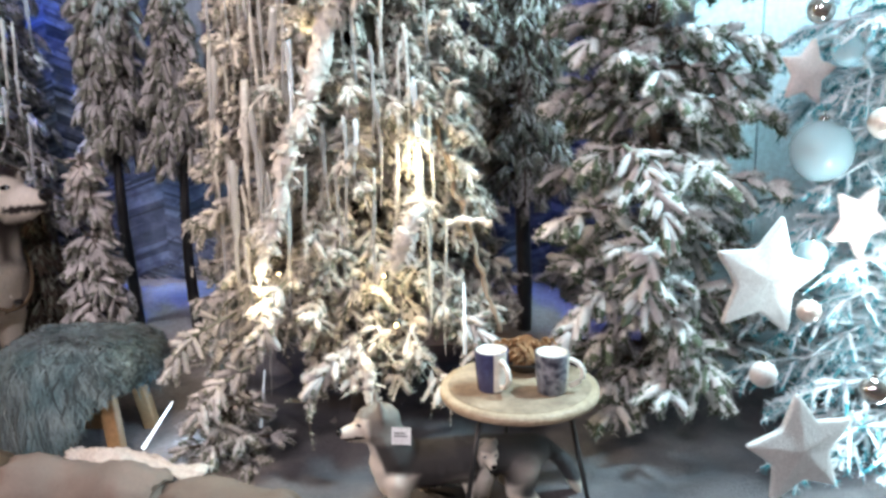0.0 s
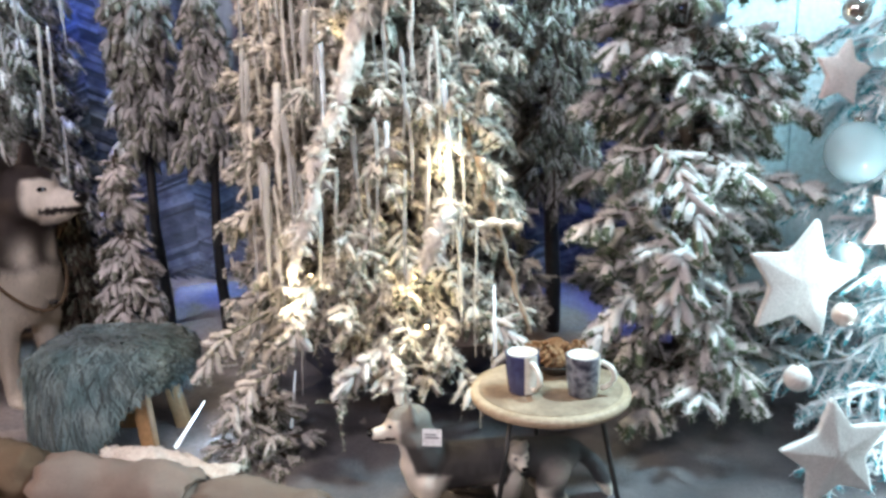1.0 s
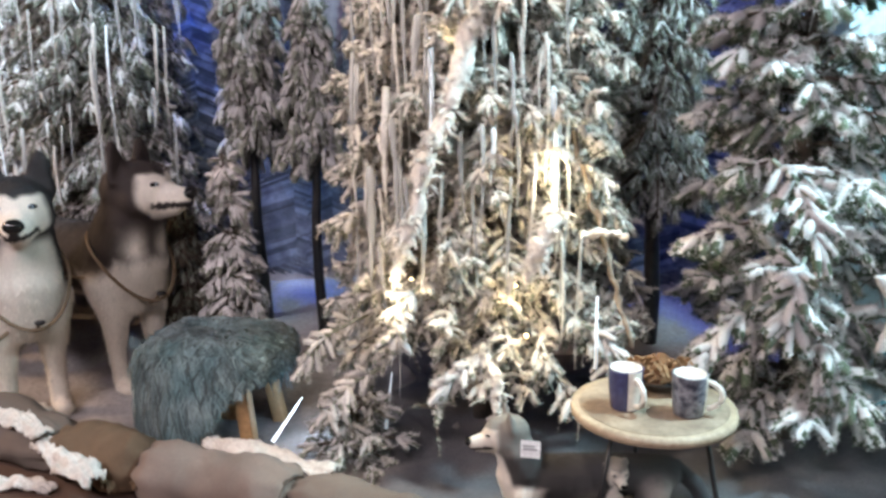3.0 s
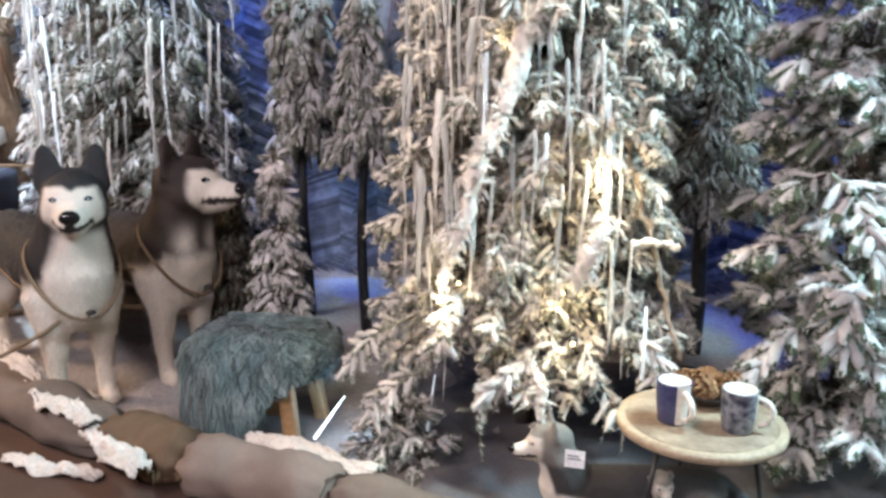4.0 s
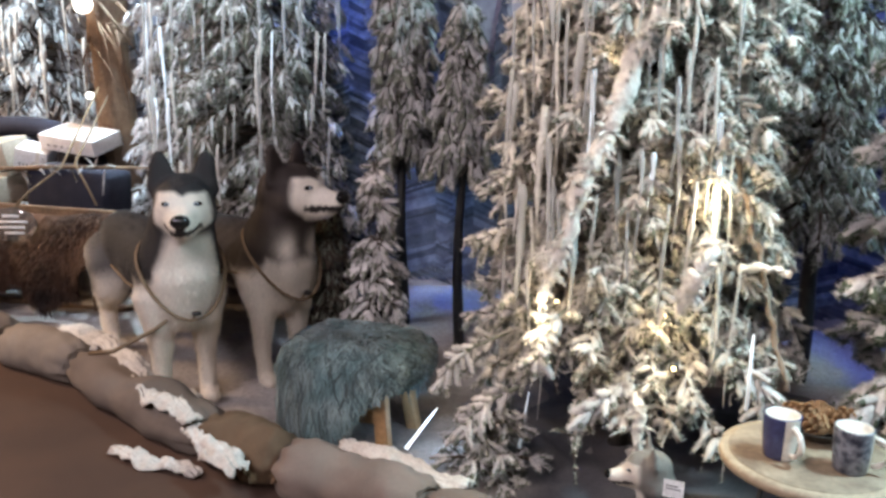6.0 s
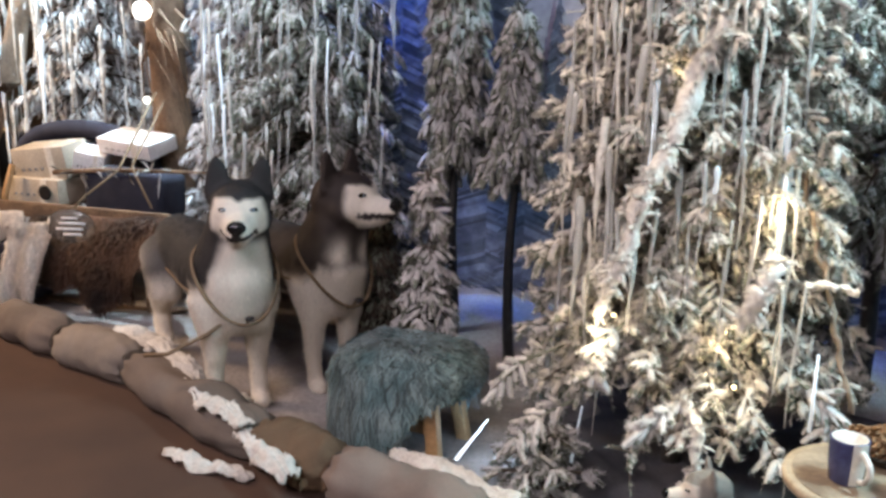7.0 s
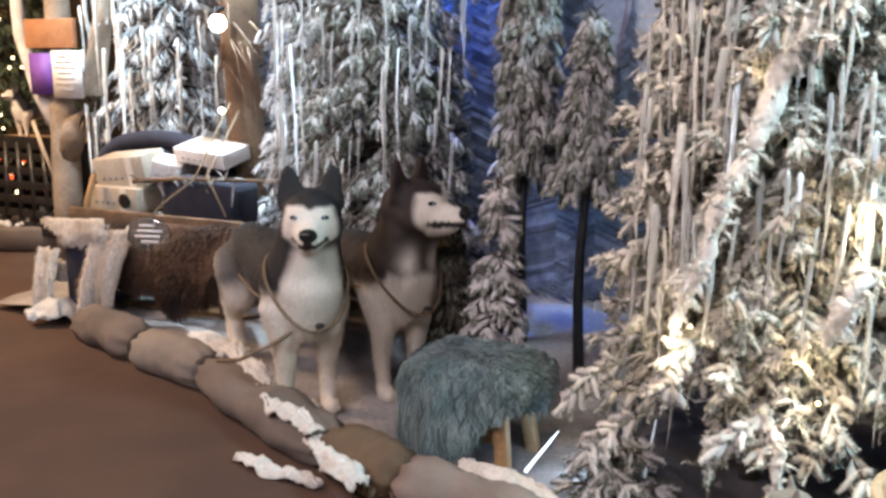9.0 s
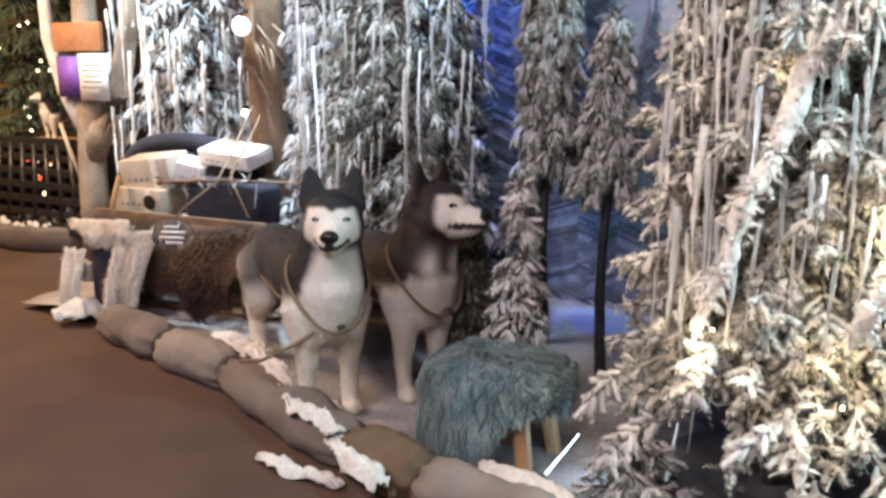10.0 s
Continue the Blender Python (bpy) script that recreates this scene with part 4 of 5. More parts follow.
def shag_cover(rng, sx, sy, z, n, fall):
    """Long locks over a rounded stool top, hanging over its rim."""
    a = rng.uniform(0, 2 * np.pi, n)
    r = np.sqrt(rng.random(n))
    sq = 1 / np.maximum(np.abs(np.cos(a)), np.abs(np.sin(a))) ** 0.6
    x, y = sx * r * np.cos(a) * sq, sy * r * np.sin(a) * sq
    rim = np.clip(np.maximum(np.abs(x) / sx, np.abs(y) / sy), 0, 1.2)
    out = unit(np.stack([x / sx ** 2, y / sy ** 2, np.zeros(n)], 1) + rng.normal(0, 0.5, (n, 3)) * np.array([1, 1, 0]))
    k = 6
    s = np.linspace(0, 1, k)
    ln = rng.uniform(0.09, 0.17, n)
    start = np.stack([x, y, z + 0.03 * (1 - rim ** 3)], 1)
    path = np.repeat(start[:, None], k, 1)
    flat = out[:, None] * (s[None] * ln[:, None] * (0.62 - 0.50 * np.minimum(rim[:, None], 1) ** 3))[..., None]
    path = path + flat
    drop = ln[:, None] * s[None] ** 1.6 * (0.10 + 1.05 * rim[:, None] ** 5) * fall
    path[:, :, 2] += 0.03 * np.sin(s * 2.6)[None] * rng.uniform(0.3, 1, (n, 1)) - drop
    wave = 0.012 * np.sin(s[None] * rng.uniform(6, 12, (n, 1)) + rng.uniform(0, 6, (n, 1)))
    path[:, :, 0] += wave
    wid = rng.uniform(0.005, 0.012, (n, 1)) * np.array([0.8, 1, 1, 0.9, 0.6, 0.15])[None]
    return ribbons(path, wid, rng, facing=unit(out * 0.6 + np.array([0, 0, 0.8])))


def skirt(rng, sx, sy, z, n, long):
    """Locks that hang from the rim."""
    a = rng.uniform(0, 2 * np.pi, n)
    sq = 1 / np.maximum(np.abs(np.cos(a)), np.abs(np.sin(a))) ** 0.6
    x, y = sx * np.cos(a) * sq, sy * np.sin(a) * sq
    out = unit(np.stack([np.cos(a), np.sin(a), np.zeros(n)], 1))
    k = 6
    s = np.linspace(0, 1, k)
    ln = long(a) * rng.uniform(0.75, 1.1, n)
    start = np.stack([x, y, z + rng.uniform(-0.04, 0.02, n)], 1)
    path = np.repeat(start[:, None], k, 1) + out[:, None] * (0.022 * np.sin(s * 1.9)[None] * rng.uniform(0.4, 1.2, (n, 1)))[..., None]
    path[:, :, 2] -= ln[:, None] * s[None] ** 1.15
    path[:, :, 0] += 0.014 * np.sin(s[None] * rng.uniform(5, 10, (n, 1)) + rng.uniform(0, 6, (n, 1)))
    path[:, :, 2] = np.maximum(path[:, :, 2], 0.03)
    wid = rng.uniform(0.005, 0.013, (n, 1)) * np.array([0.8, 1, 1, 0.9, 0.6, 0.12])[None]
    return ribbons(path, wid, rng, facing=out)


def stool(place, turn):
    rng = np.random.default_rng(41)
    ob = thing("fur_stool", place, "pine stool under a long shaggy teal fur cover", "stool", "", turn)
    bm = bmesh.new()
    box(bm, (0.32, 0.28, 0.035), pose(0, 0, 0.265), 0.008)
    part("seat", bm, M_WOOD, ob)
    for sx in (-1, 1):
        for sy in (-1, 1):
            bm = bmesh.new()
            box(bm, (0.045, 0.040, 0.27), pose(sx * 0.135, sy * 0.115, 0.125, sy * 7, sx * -8), 0.006)
            part("leg", bm, M_WOOD, ob)
    bm = bmesh.new()
    box(bm, (0.26, 0.018, 0.05), pose(0, -0.05, 0.10), 0.004)
    part("stretcher", bm, M_WOOD, ob)
    pad = bmesh.new()
    bmesh.ops.create_uvsphere(pad, u_segments=32, v_segments=16, radius=1.0)
    for v in pad.verts:
        c = v.co
        c.x, c.y, c.z = 0.212 * math.copysign(abs(c.x) ** 0.6, c.x), 0.172 * math.copysign(abs(c.y) ** 0.6, c.y), 0.285 + 0.045 * c.z
    cover = part("fur_cover", pad, M_SHAG, ob, "long teal shag fur")
    v1, q1 = shag_cover(rng, 0.215, 0.165, 0.318, 3600, 1.0)
    # the cover hangs low at one side and leaves the other legs bare
    v2, q2 = skirt(rng, 0.222, 0.175, 0.315, 3600, lambda a: 0.05 + 0.25 * np.clip(np.cos(a - radians(205)) * 1.2 + 0.30, 0, 1))
    v, q, s = merge([(v1, q1, 0), (v2, q2, 0)])
    part("shag_fur", grid_mesh("locks", v, q, s), M_SHAG, cover)
    return ob


stool((-1.19, 2.57, 0.045), 0)

# ---- rolled canvas border and snow batting ----


def border_roll(a, b, radius, seed, label, canvas):
    """One stuffed canvas roll from a to b, sagging and creased."""
    rng = np.random.default_rng(seed)
    a, b = np.array(a, float), np.array(b, float)
    k, sides = 30, 32
    s = np.linspace(0, 1, k)
    path = a + (b - a) * s[:, None]
    r = radius * (1.08 - 0.42 * np.abs(2 * s - 1) ** 6)
    v, q = tubes(path[None], r[None], sides)
    for i in range(len(v)):
        p = v[i]
        c = path[i // sides]
        n = noise.noise((p[0] * 6 + seed, p[1] * 6, p[2] * 6)) * 0.034 + noise.noise((p[0] * 22 + seed, p[1] * 22, p[2] * 22)) * 0.010
        d = unit(p - c)
        e = abs(2 * s[i // sides] - 1)
        pleat = 0.012 * e ** 3 * math.sin(9 * 2 * math.pi * (i % sides) / sides + seed) + 0.004 * noise.noise((p[0] * 50, p[1] * 50, p[2] * 50 + seed))
        v[i] = p + d * (n + pleat)
        v[i][2] = max(v[i][2], 0.004 + 0.002 * (i % 3))
    bm = bmesh.new()
    made = [bm.verts.new(c) for c in v]
    for f in q:
        bm.faces.new([made[i] for i in f])
    bm.faces.new(made[:sides][::-1])
    bm.faces.new(made[-sides:])
    bmesh.ops.recalc_face_normals(bm, faces=bm.faces)
    return tagged(part("canvas_roll", bm, canvas), label, "fabric roll", "border rolls")


def strap(a, b, radius, roll):
    """A dark band round the joint between two rolls."""
    a, b = Vector(a), Vector(b)
    d = (b - a).normalized()
    m = Matrix.Translation(a) @ d.to_track_quat("Z", "Y").to_matrix().to_4x4()
    bm = bmesh.new()
    n = 24
    rings = [[bm.verts.new(m @ Vector((radius * math.cos(2 * math.pi * i / n), radius * math.sin(2 * math.pi * i / n), w))) for i in range(n)] for w in (-0.008, 0.008)]
    for i in range(n):
        bm.faces.new((rings[0][i], rings[0][(i + 1) % n], rings[1][(i + 1) % n], rings[1][i]))
    for v in bm.verts:
        v.co.z = max(v.co.z, 0.003)
    return part("strap", bm, M_STRAP, roll, "dark strap at the roll's end")


ROLLS = [EDGE[i] for i in (1, 2, 3, 5, 6, 7, 8, 9, 10)]
CANVAS = (M_BURLAP, M_BURLAP_PALE, M_BURLAP, M_BURLAP_BROWN, M_BURLAP_PINK, M_BURLAP, M_BURLAP, M_BURLAP)
for i, (p, q_) in enumerate(zip(ROLLS, ROLLS[1:])):
    a, b = (p[0], p[1] + 0.02, 0.062), (q_[0], q_[1] + 0.02, 0.062)
    made_roll = border_roll(a, b, 0.092, 50 + i, "dusty beige stuffed canvas roll edging the display", CANVAS[i])
    if i:
        strap(a, b, 0.072, made_roll)


def batting(place, size, turn, seed, thick=0.007, label="torn scrap of white snow batting on the border"):
    """A wavy torn scrap of white fleece."""
    rng = np.random.default_rng(seed)
    nx, ny = 40, 16
    ph = rng.uniform(0, 6, 4)
    bm = bmesh.new()
    gridv = []
    for i in range(nx):
        row = []
        for j in range(ny):
            u, v = i / (nx - 1) * 2 - 1, j / (ny - 1) * 2 - 1
            rag = 1 + 0.10 * math.sin(u * 4 + ph[0]) + 0.45 * noise.noise((u * 2.6, v * 0.6, seed)) + 0.30 * noise.noise((u * 9, v * 1.2, seed))
            x, y = u * size[0] / 2 * (1 + 0.12 * noise.noise((v * 2, 1, seed))), v * size[1] / 2 * rag * (1 - 0.35 * u * u)
            z = 0.008 * math.sin(u * 5 + ph[2]) + 0.022 * noise.noise((u * 4, v * 4, seed + 7)) + 0.010 * noise.noise((u * 11, v * 9, seed + 3)) + size[2] * (1 - v * v) * (1 - 0.5 * u * u)
            row.append(bm.verts.new((x, y, z)))
        gridv.append(row)
    for i in range(nx - 1):
        for j in range(ny - 1):
            bm.faces.new((gridv[i][j], gridv[i + 1][j], gridv[i + 1][j + 1], gridv[i][j + 1]))
    ob = part("snow_batting", bm, M_SNOW)
    solid = ob.modifiers.new("thickness", "SOLIDIFY")
    solid.thickness = thick
    ob.matrix_world = pose(*place, 0, 0, turn)
    return tagged(ob, label, "snow batting", "snow batting scraps")


batting((-1.80, 2.36, 0.15), (0.36, 0.09, 0.02), -24, 1)
batting((-1.75, 2.21, 0.015), (0.36, 0.07, 0.015), -6, 2, label="torn scrap of white snow batting on the carpet")
batting((-1.52, 2.21, 0.10), (0.36, 0.10, 0.03), -32, 3)
batting((-2.26, 2.70, 0.135), (0.48, 0.10, 0.03), -33, 4)
batting((-2.62, 2.90, 0.10), (0.40, 0.20, 0.04), -18, 5)
batting((-1.86, 2.50, 0.075), (0.34, 0.18, 0.03), -24, 7, label="white snow batting under the husky figure's paws")
batting((-0.92, 2.29, 0.115), (0.48, 0.09, 0.03), -18, 6)
batting((-3.78, 3.04, 0.05), (0.3, 0.16, 0.08), 60, 8, label="heaped white snow batting at the sled's front")
batting((-3.86, 3.16, 0.20), (0.18, 0.14, 0.10), 60, 9, label="heaped white snow batting at the sled's front")

# ---- pups by the table ----
dog((-0.15, 2.10, 0.0), 192, 4, "small grey and white husky pup figure beside the table legs", 0.425, np.array((0.045, 0.042, 0.042)), 4, 3, "pup_figure", 0.75, 0.8, 1.25, 0, 3000)
dog((0.05, 2.13, 0.03), 318, -30, "pale grey husky pup figure under the round table", 0.27, np.array((0.06, 0.058, 0.058)), 8, 4, "pup_figure", 0.6, 0.5, 1.0, 0, 2000)
tag = thing("price_tag", (-0.135, 2.035, 0.322), "small white paper price tag on the pup figure", "tag", "", -4)
bm = bmesh.new()
box(bm, (0.048, 0.0012, 0.042), pose(0, 0, 0, -12), 0)
card = part("card", bm, M_PAPER, tag, smooth=False)
for dx, dz, w in ((-0.004, 0.009, 0.028), (0, 0.0, 0.034), (-0.006, -0.009, 0.022)):
    bm = bmesh.new()
    box(bm, (w, 0.0008, 0.0035), pose(dx, -0.0011 - dz * 0.21, dz, -12), 0)
    part("print_bar", bm, M_INK, card, smooth=False)

# ---- bowl of cones on the table ----
bowl = thing("bowl", (0.185, 2.262, 0.412), "dark shallow bowl of brown cones on the table", "bowl")
part("shell", turned([(0.042, 0), (0.05, 0.002), (0.082, 0.028), (0.086, 0.034), (0.082, 0.034), (0.05, 0.010), (0.001, 0.008)], 28), M_BLACK, bowl)
M_CONE = material("pine_cone", (0.20, 0.10, 0.045), 0.8, (0.34, 0.20, 0.10), 40, 120, 0.6)
for i, (dx, dy) in enumerate(((-0.060, 0.012), (0.030, -0.008), (0.0, 0.022), (-0.010, -0.026), (0.058, 0.012), (-0.034, 0.0))):
    bm = bmesh.new()
    for k in range(34):
        f = k / 33
        a = k * 2.4
        r = 0.021 * math.sin(math.pi * (0.12 + 0.8 * f))
        box(bm, (0.013, 0.009, 0.003), pose(r * math.cos(a), r * math.sin(a), 0.044 * f - 0.022, 0, -35, math.degrees(a)), 0)
    ob = part("pine_cone", bm, M_CONE, smooth=False)
    ob.matrix_world = pose(0.185 + dx, 2.262 + dy, 0.452 + 0.004 * (i % 3), 70, 20 * i, 75 * i) @ Matrix.Diagonal((1.3, 1.3, 1.3, 1))
    tagged(ob, "brown open pine cone in the dark bowl", "pine cone", "cones in the bowl")

# ---- harnesses ----


def harness(place, turn, size, label):
    ob = thing("dog_harness", place, label, "harness", "dog harnesses", turn)
    ob.matrix_world = pose(*place, 0, 0, turn) @ Matrix.Diagonal((size, size, size, 1))
    a = np.linspace(0, 2 * math.pi, 33)
    ring = [(0.050 - 0.132 * math.cos(t), 0.158 * math.sin(t) * (1 + 0.06 * math.cos(t)), 0.535 + 0.14 * math.cos(t) - 0.02 * math.cos(2 * t)) for t in a]
    band = part("collar_band", rod(ring, 0.0065, 8, False), M_ROPE, ob)
    for s in (-1, 1):
        part("trace", rod([(-0.02, s * 0.158, 0.47), (-0.15, s * 0.158, 0.46), (-0.30, s * 0.146, 0.45), (-0.50, s * 0.140, 0.45)], 0.005, 6), M_ROPE, ob)
    part("breast_strap", rod([(0.195, 0.0, 0.41), (0.16, 0, 0.37), (0.06, 0, 0.33)], 0.006, 6), M_ROPE, ob)
    part("buckle", turned([(0.014, -0.006), (0.018, 0), (0.014, 0.006)], 16), M_DARK_STEEL, band).location = (0.20, 0, 0.405)
    return ob


harness((-1.91, 2.61, 0.045), -38, 0.955, "tan webbing harness on the grey husky figure")
harness((-1.70, 2.93, 0.045), -24, 0.965, "tan webbing harness on the brown husky figure")
lead = rod([(-1.80, 2.56, 0.47), (-1.92, 2.47, 0.36), (-2.06, 2.42, 0.28), (-2.20, 2.46, 0.24)], 0.008, 6)
tagged(part("lead_rope", lead, M_ROPE), "tan rope trailing from the harness", "rope")

# ---- sled with parcels ----


def fur_patch(rng, pts, n, width):
    """Hairs over a sheet of points (i, j, 3)."""
    k = pts.shape
    i, j = rng.integers(0, k[0] - 1, n), rng.integers(0, k[1] - 1, n)
    u, v = rng.random((n, 1)), rng.random((n, 1))
    root = pts[i, j] * (1 - u) * (1 - v) + pts[i + 1, j] * u * (1 - v) + pts[i, j + 1] * (1 - u) * v + pts[i + 1, j + 1] * u * v
    nor = unit(np.cross(pts[i + 1, j] - pts[i, j], pts[i, j + 1] - pts[i, j]))
    nor = np.where(nor[:, 1:2] > 0.2, -nor, nor)
    lay = unit(nor * 0.5 + np.array([0.25, -0.1, -0.8]) + rng.normal(0, 0.25, (n, 3)))
    ln = rng.uniform(0.02, 0.045, (n, 1))
    hair = np.stack([root, root + lay * ln * 0.5 + nor * 0.006, root + lay * ln], 1)
    return ribbons(hair, np.tile(np.array([[width, width * 0.8, width * 0.15]]), (n, 1)), rng, facing=nor)


def hide(name, corner, across, fall, mat, seed, label, bulge=0.06, n=3000):
    """A fur hide draped from a line: across is its width, fall how it hangs."""
    rng = np.random.default_rng(seed)
    c, a, f = np.array(corner), np.array(across), np.array(fall)
    nu, nv = 22, 16
    pts = np.zeros((nu, nv, 3))
    for i in range(nu):
        for j in range(nv):
            u, v = i / (nu - 1), j / (nv - 1)
            rag = 1 + 0.16 * math.sin(u * 7 + seed) + 0.10 * math.sin(u * 17 + seed)
            p = c + a * (u * (1 - 0.22 * v) + 0.12 * v + 0.09 * math.sin(v * 4 + seed) + 0.05 * noise.noise((u * 3, v * 3, seed))) + f * v * rag
            p[1] -= bulge * math.sin(math.pi * min(1, v * 0.9 + 0.1)) + 0.015 * math.sin(u * 11 + seed)
            p[2] += 0.012 * noise.noise((u * 5, v * 5, seed))
            p[2] = max(p[2], 0.03)
            pts[i, j] = p
    idx = np.arange(nu * nv).reshape(nu, nv)
    q = np.stack([idx[:-1, :-1], idx[1:, :-1], idx[1:, 1:], idx[:-1, 1:]], -1).reshape(-1, 4)
    fv, fq = fur_patch(rng, pts, n, 0.006)
    v, q, s = merge([(pts.reshape(-1, 3), q, 0), (fv, fq, 0)])
    return tagged(part(name, grid_mesh(name, v, q, s), mat), label, "fur hide", "hides on the sled")


sled = thing("sled", (-3.35, 3.52, 0.05), "old wooden sled loaded with parcels and fur hides", "sled", "", 4)
for s in (-1, 1):
    part("runner", rod([(0.68, s * 0.19, 0.18), (0.62, s * 0.19, 0.05), (0.45, s * 0.19, 0.015), (-0.5, s * 0.19, 0.015)], 0.016, 8), M_POST, sled)
    bm = bmesh.new()
    box(bm, (1.10, 0.03, 0.075), pose(0, s * 0.225, 0.485), 0.006)
    part("side_rail", bm, M_POST, sled)
    for x in (-0.42, 0.0, 0.40):
        bm = bmesh.new()
        box(bm, (0.035, 0.035, 0.46), pose(x, s * 0.20, 0.24), 0.005)
        part("upright", bm, M_POST, sled)
for k in range(5):
    bm = bmesh.new()
    box(bm, (1.06, 0.072, 0.02), pose(0, -0.164 + 0.082 * k, 0.30), 0.004)
    part("deck_slat", bm, M_POST, sled)
bm = bmesh.new()
box(bm, (0.20, 0.34, 0.38), pose(-0.15, -0.08, 0.22), 0.05)
tagged(part("dark_sack", bm, M_BLANKET), "black cloth sack under the sled's front", "sack").matrix_world = pose(-3.54, 3.36, 0.03, 0, 0, 4)

a = np.linspace(0, math.pi, 20)
arch = [(-3.68 + -0.47 * math.cos(t), 3.74, 0.60 + 0.30 * math.sin(t) ** 0.55) for t in a]
tagged(part("padded_backrest", rod(arch, 0.055, 14), M_BLANKET), "padded navy backrest arching behind the parcels", "backrest")
bm = bmesh.new()
box(bm, (0.84, 0.05, 0.36), pose(0, 0, 0), 0.02)
tagged(part("bag", bm, M_BLANKET), "black cloth bag behind the parcels on the sled", "bag").matrix_world = pose(-3.62, 3.76, 0.66, 6)
bm = bmesh.new()
box(bm, (0.46, 0.22, 0.22), pose(0, 0, 0), 0.035)
tagged(part("bag", bm, M_BLANKET), "black cloth bag lying on the sled", "bag").matrix_world = pose(-3.13, 3.50, 0.63, 0, 3, 4)


def parcel(place, size, turn, tilt, mat, label):
    ob = thing("parcel", place, label, "parcel", "parcels on the sled")
    ob.matrix_world = pose(*place, tilt[0], tilt[1], turn)
    bm = bmesh.new()
    box(bm, size, pose(0, 0, size[2] / 2), 0.005)
    carton = part("carton", bm, mat, ob)
    bm = bmesh.new()
    box(bm, (size[0] * 0.12, size[1] + 0.003, size[2] + 0.002), pose(size[0] * 0.22, 0, size[2] / 2), 0.001)
    part("tape", bm, M_CREAM, carton, "pale tape round the carton")
    for k in range(4):
        bm = bmesh.new()
        box(bm, (size[0] * 0.06, 0.002, size[2] * 0.10), pose(size[0] * (-0.32 + 0.12 * k), -size[1] / 2 - 0.001, size[2] * 0.35), 0)
        part("print_bar", bm, M_INK, carton)
    return ob


parcel((-3.72, 3.50, 0.54), (0.34, 0.22, 0.13), 3, (0, 0), M_PARCEL, "kraft parcel with a dark round stamp on the sled")
stamp = part("round_stamp", turned([(0.030, -0.001), (0.040, 0), (0.040, 0.001), (0.030, 0.0015)], 28), M_BLACK)
stamp.matrix_world = pose(-3.62, 3.384, 0.605, 90, 0, 3)
tagged(stamp, "dark round stamp on the kraft parcel", "stamp")
parcel((-3.70, 3.54, 0.672), (0.32, 0.20, 0.17), 8, (8, -6), M_PARCEL, "cream printed parcel stacked on the sled")
parcel((-3.24, 3.66, 0.82), (0.36, 0.20, 0.08), -4, (14, 4), M_PAPER, "white flat parcel on top of the load")
parcel((-3.50, 3.60, 0.70), (0.16, 0.16, 0.12), 25, (10, 12), M_PAPER, "small white parcel wedged into the load")


def frosted_stick(points, r, seed, label, twigs=10, mats=(M_FLOCK_DIM, M_GREY_GREEN, M_BARK)):
    rng = np.random.default_rng(seed)
    ob = thing("frosted_branch", (0, 0, 0), label, "branch", "frosted branches")
    part("stem", rod(points, np.linspace(r, r * 0.5, len(points)).tolist(), 8), M_POST, ob)
    pts = np.array(points, float)
    s = rng.uniform(0.05, 1, twigs) * (len(pts) - 1)
    base = np.stack([np.interp(s, range(len(pts)), pts[:, c]) for c in range(3)], 1)
    way = unit(rng.normal(0, 1, (twigs, 3)) * np.array([1, 0.6, 0.6]))
    v, q, sl, nt, ns = crown_arrays(rng, (base, way), rng.uniform(0.05, 0.12, twigs), 0.016, 26, 0.7, 0.006)
    part("sprig", grid_mesh("sprig", v, q, sl, nt, ns), list(mats), ob, smooth=False)
    return ob


frosted_stick([(-3.52, 3.36, 0.72), (-3.2, 3.38, 0.75), (-2.9, 3.42, 0.76), (-2.66, 3.46, 0.765)], 0.013, 3, "frosted stick lying across the sled's load", 26)
tagged(part("walking_stick", rod([(-3.85, 3.30, 0.40), (-3.83, 3.33, 0.60), (-3.80, 3.36, 0.74)], [0.017, 0.016, 0.015], 8), M_WOOD), "pale peeled stick leaning on the sled", "stick")
for i, pts in enumerate(([(-3.30, 3.18, 0.52), (-3.22, 3.26, 0.64), (-3.10, 3.36, 0.76), (-3.16, 3.72, 1.12)], [(-2.86, 3.30, 0.60), (-3.02, 3.36, 0.78), (-3.12, 3.74, 1.08)])):
    tagged(part("cord", rod(pts, 0.006, 6), M_ROPE), "thin cord tied from the post to the sled", "cord", "sled cords")

plaque = thing("glass_plaque", (-3.13, 3.06, 0.53), "round clear plaque with white print hanging on the sled", "plaque")
plaque.matrix_world = pose(-3.13, 3.06, 0.53, 88, 0, 20) @ Matrix.Diagonal((1.25, 0.85, 1, 1))
disc = part("disc", turned([(0.088, -0.004), (0.092, 0), (0.088, 0.004)], 40), M_CLEAR, plaque)
for k, w in enumerate((0.06, 0.10, 0.10, 0.07)):
    bm = bmesh.new()
    box(bm, (w, 0.014, 0.002), pose(0.01 * (k % 2), 0.045 - 0.030 * k, 0.006), 0)
    part("print_bar", bm, M_PAPER, disc)

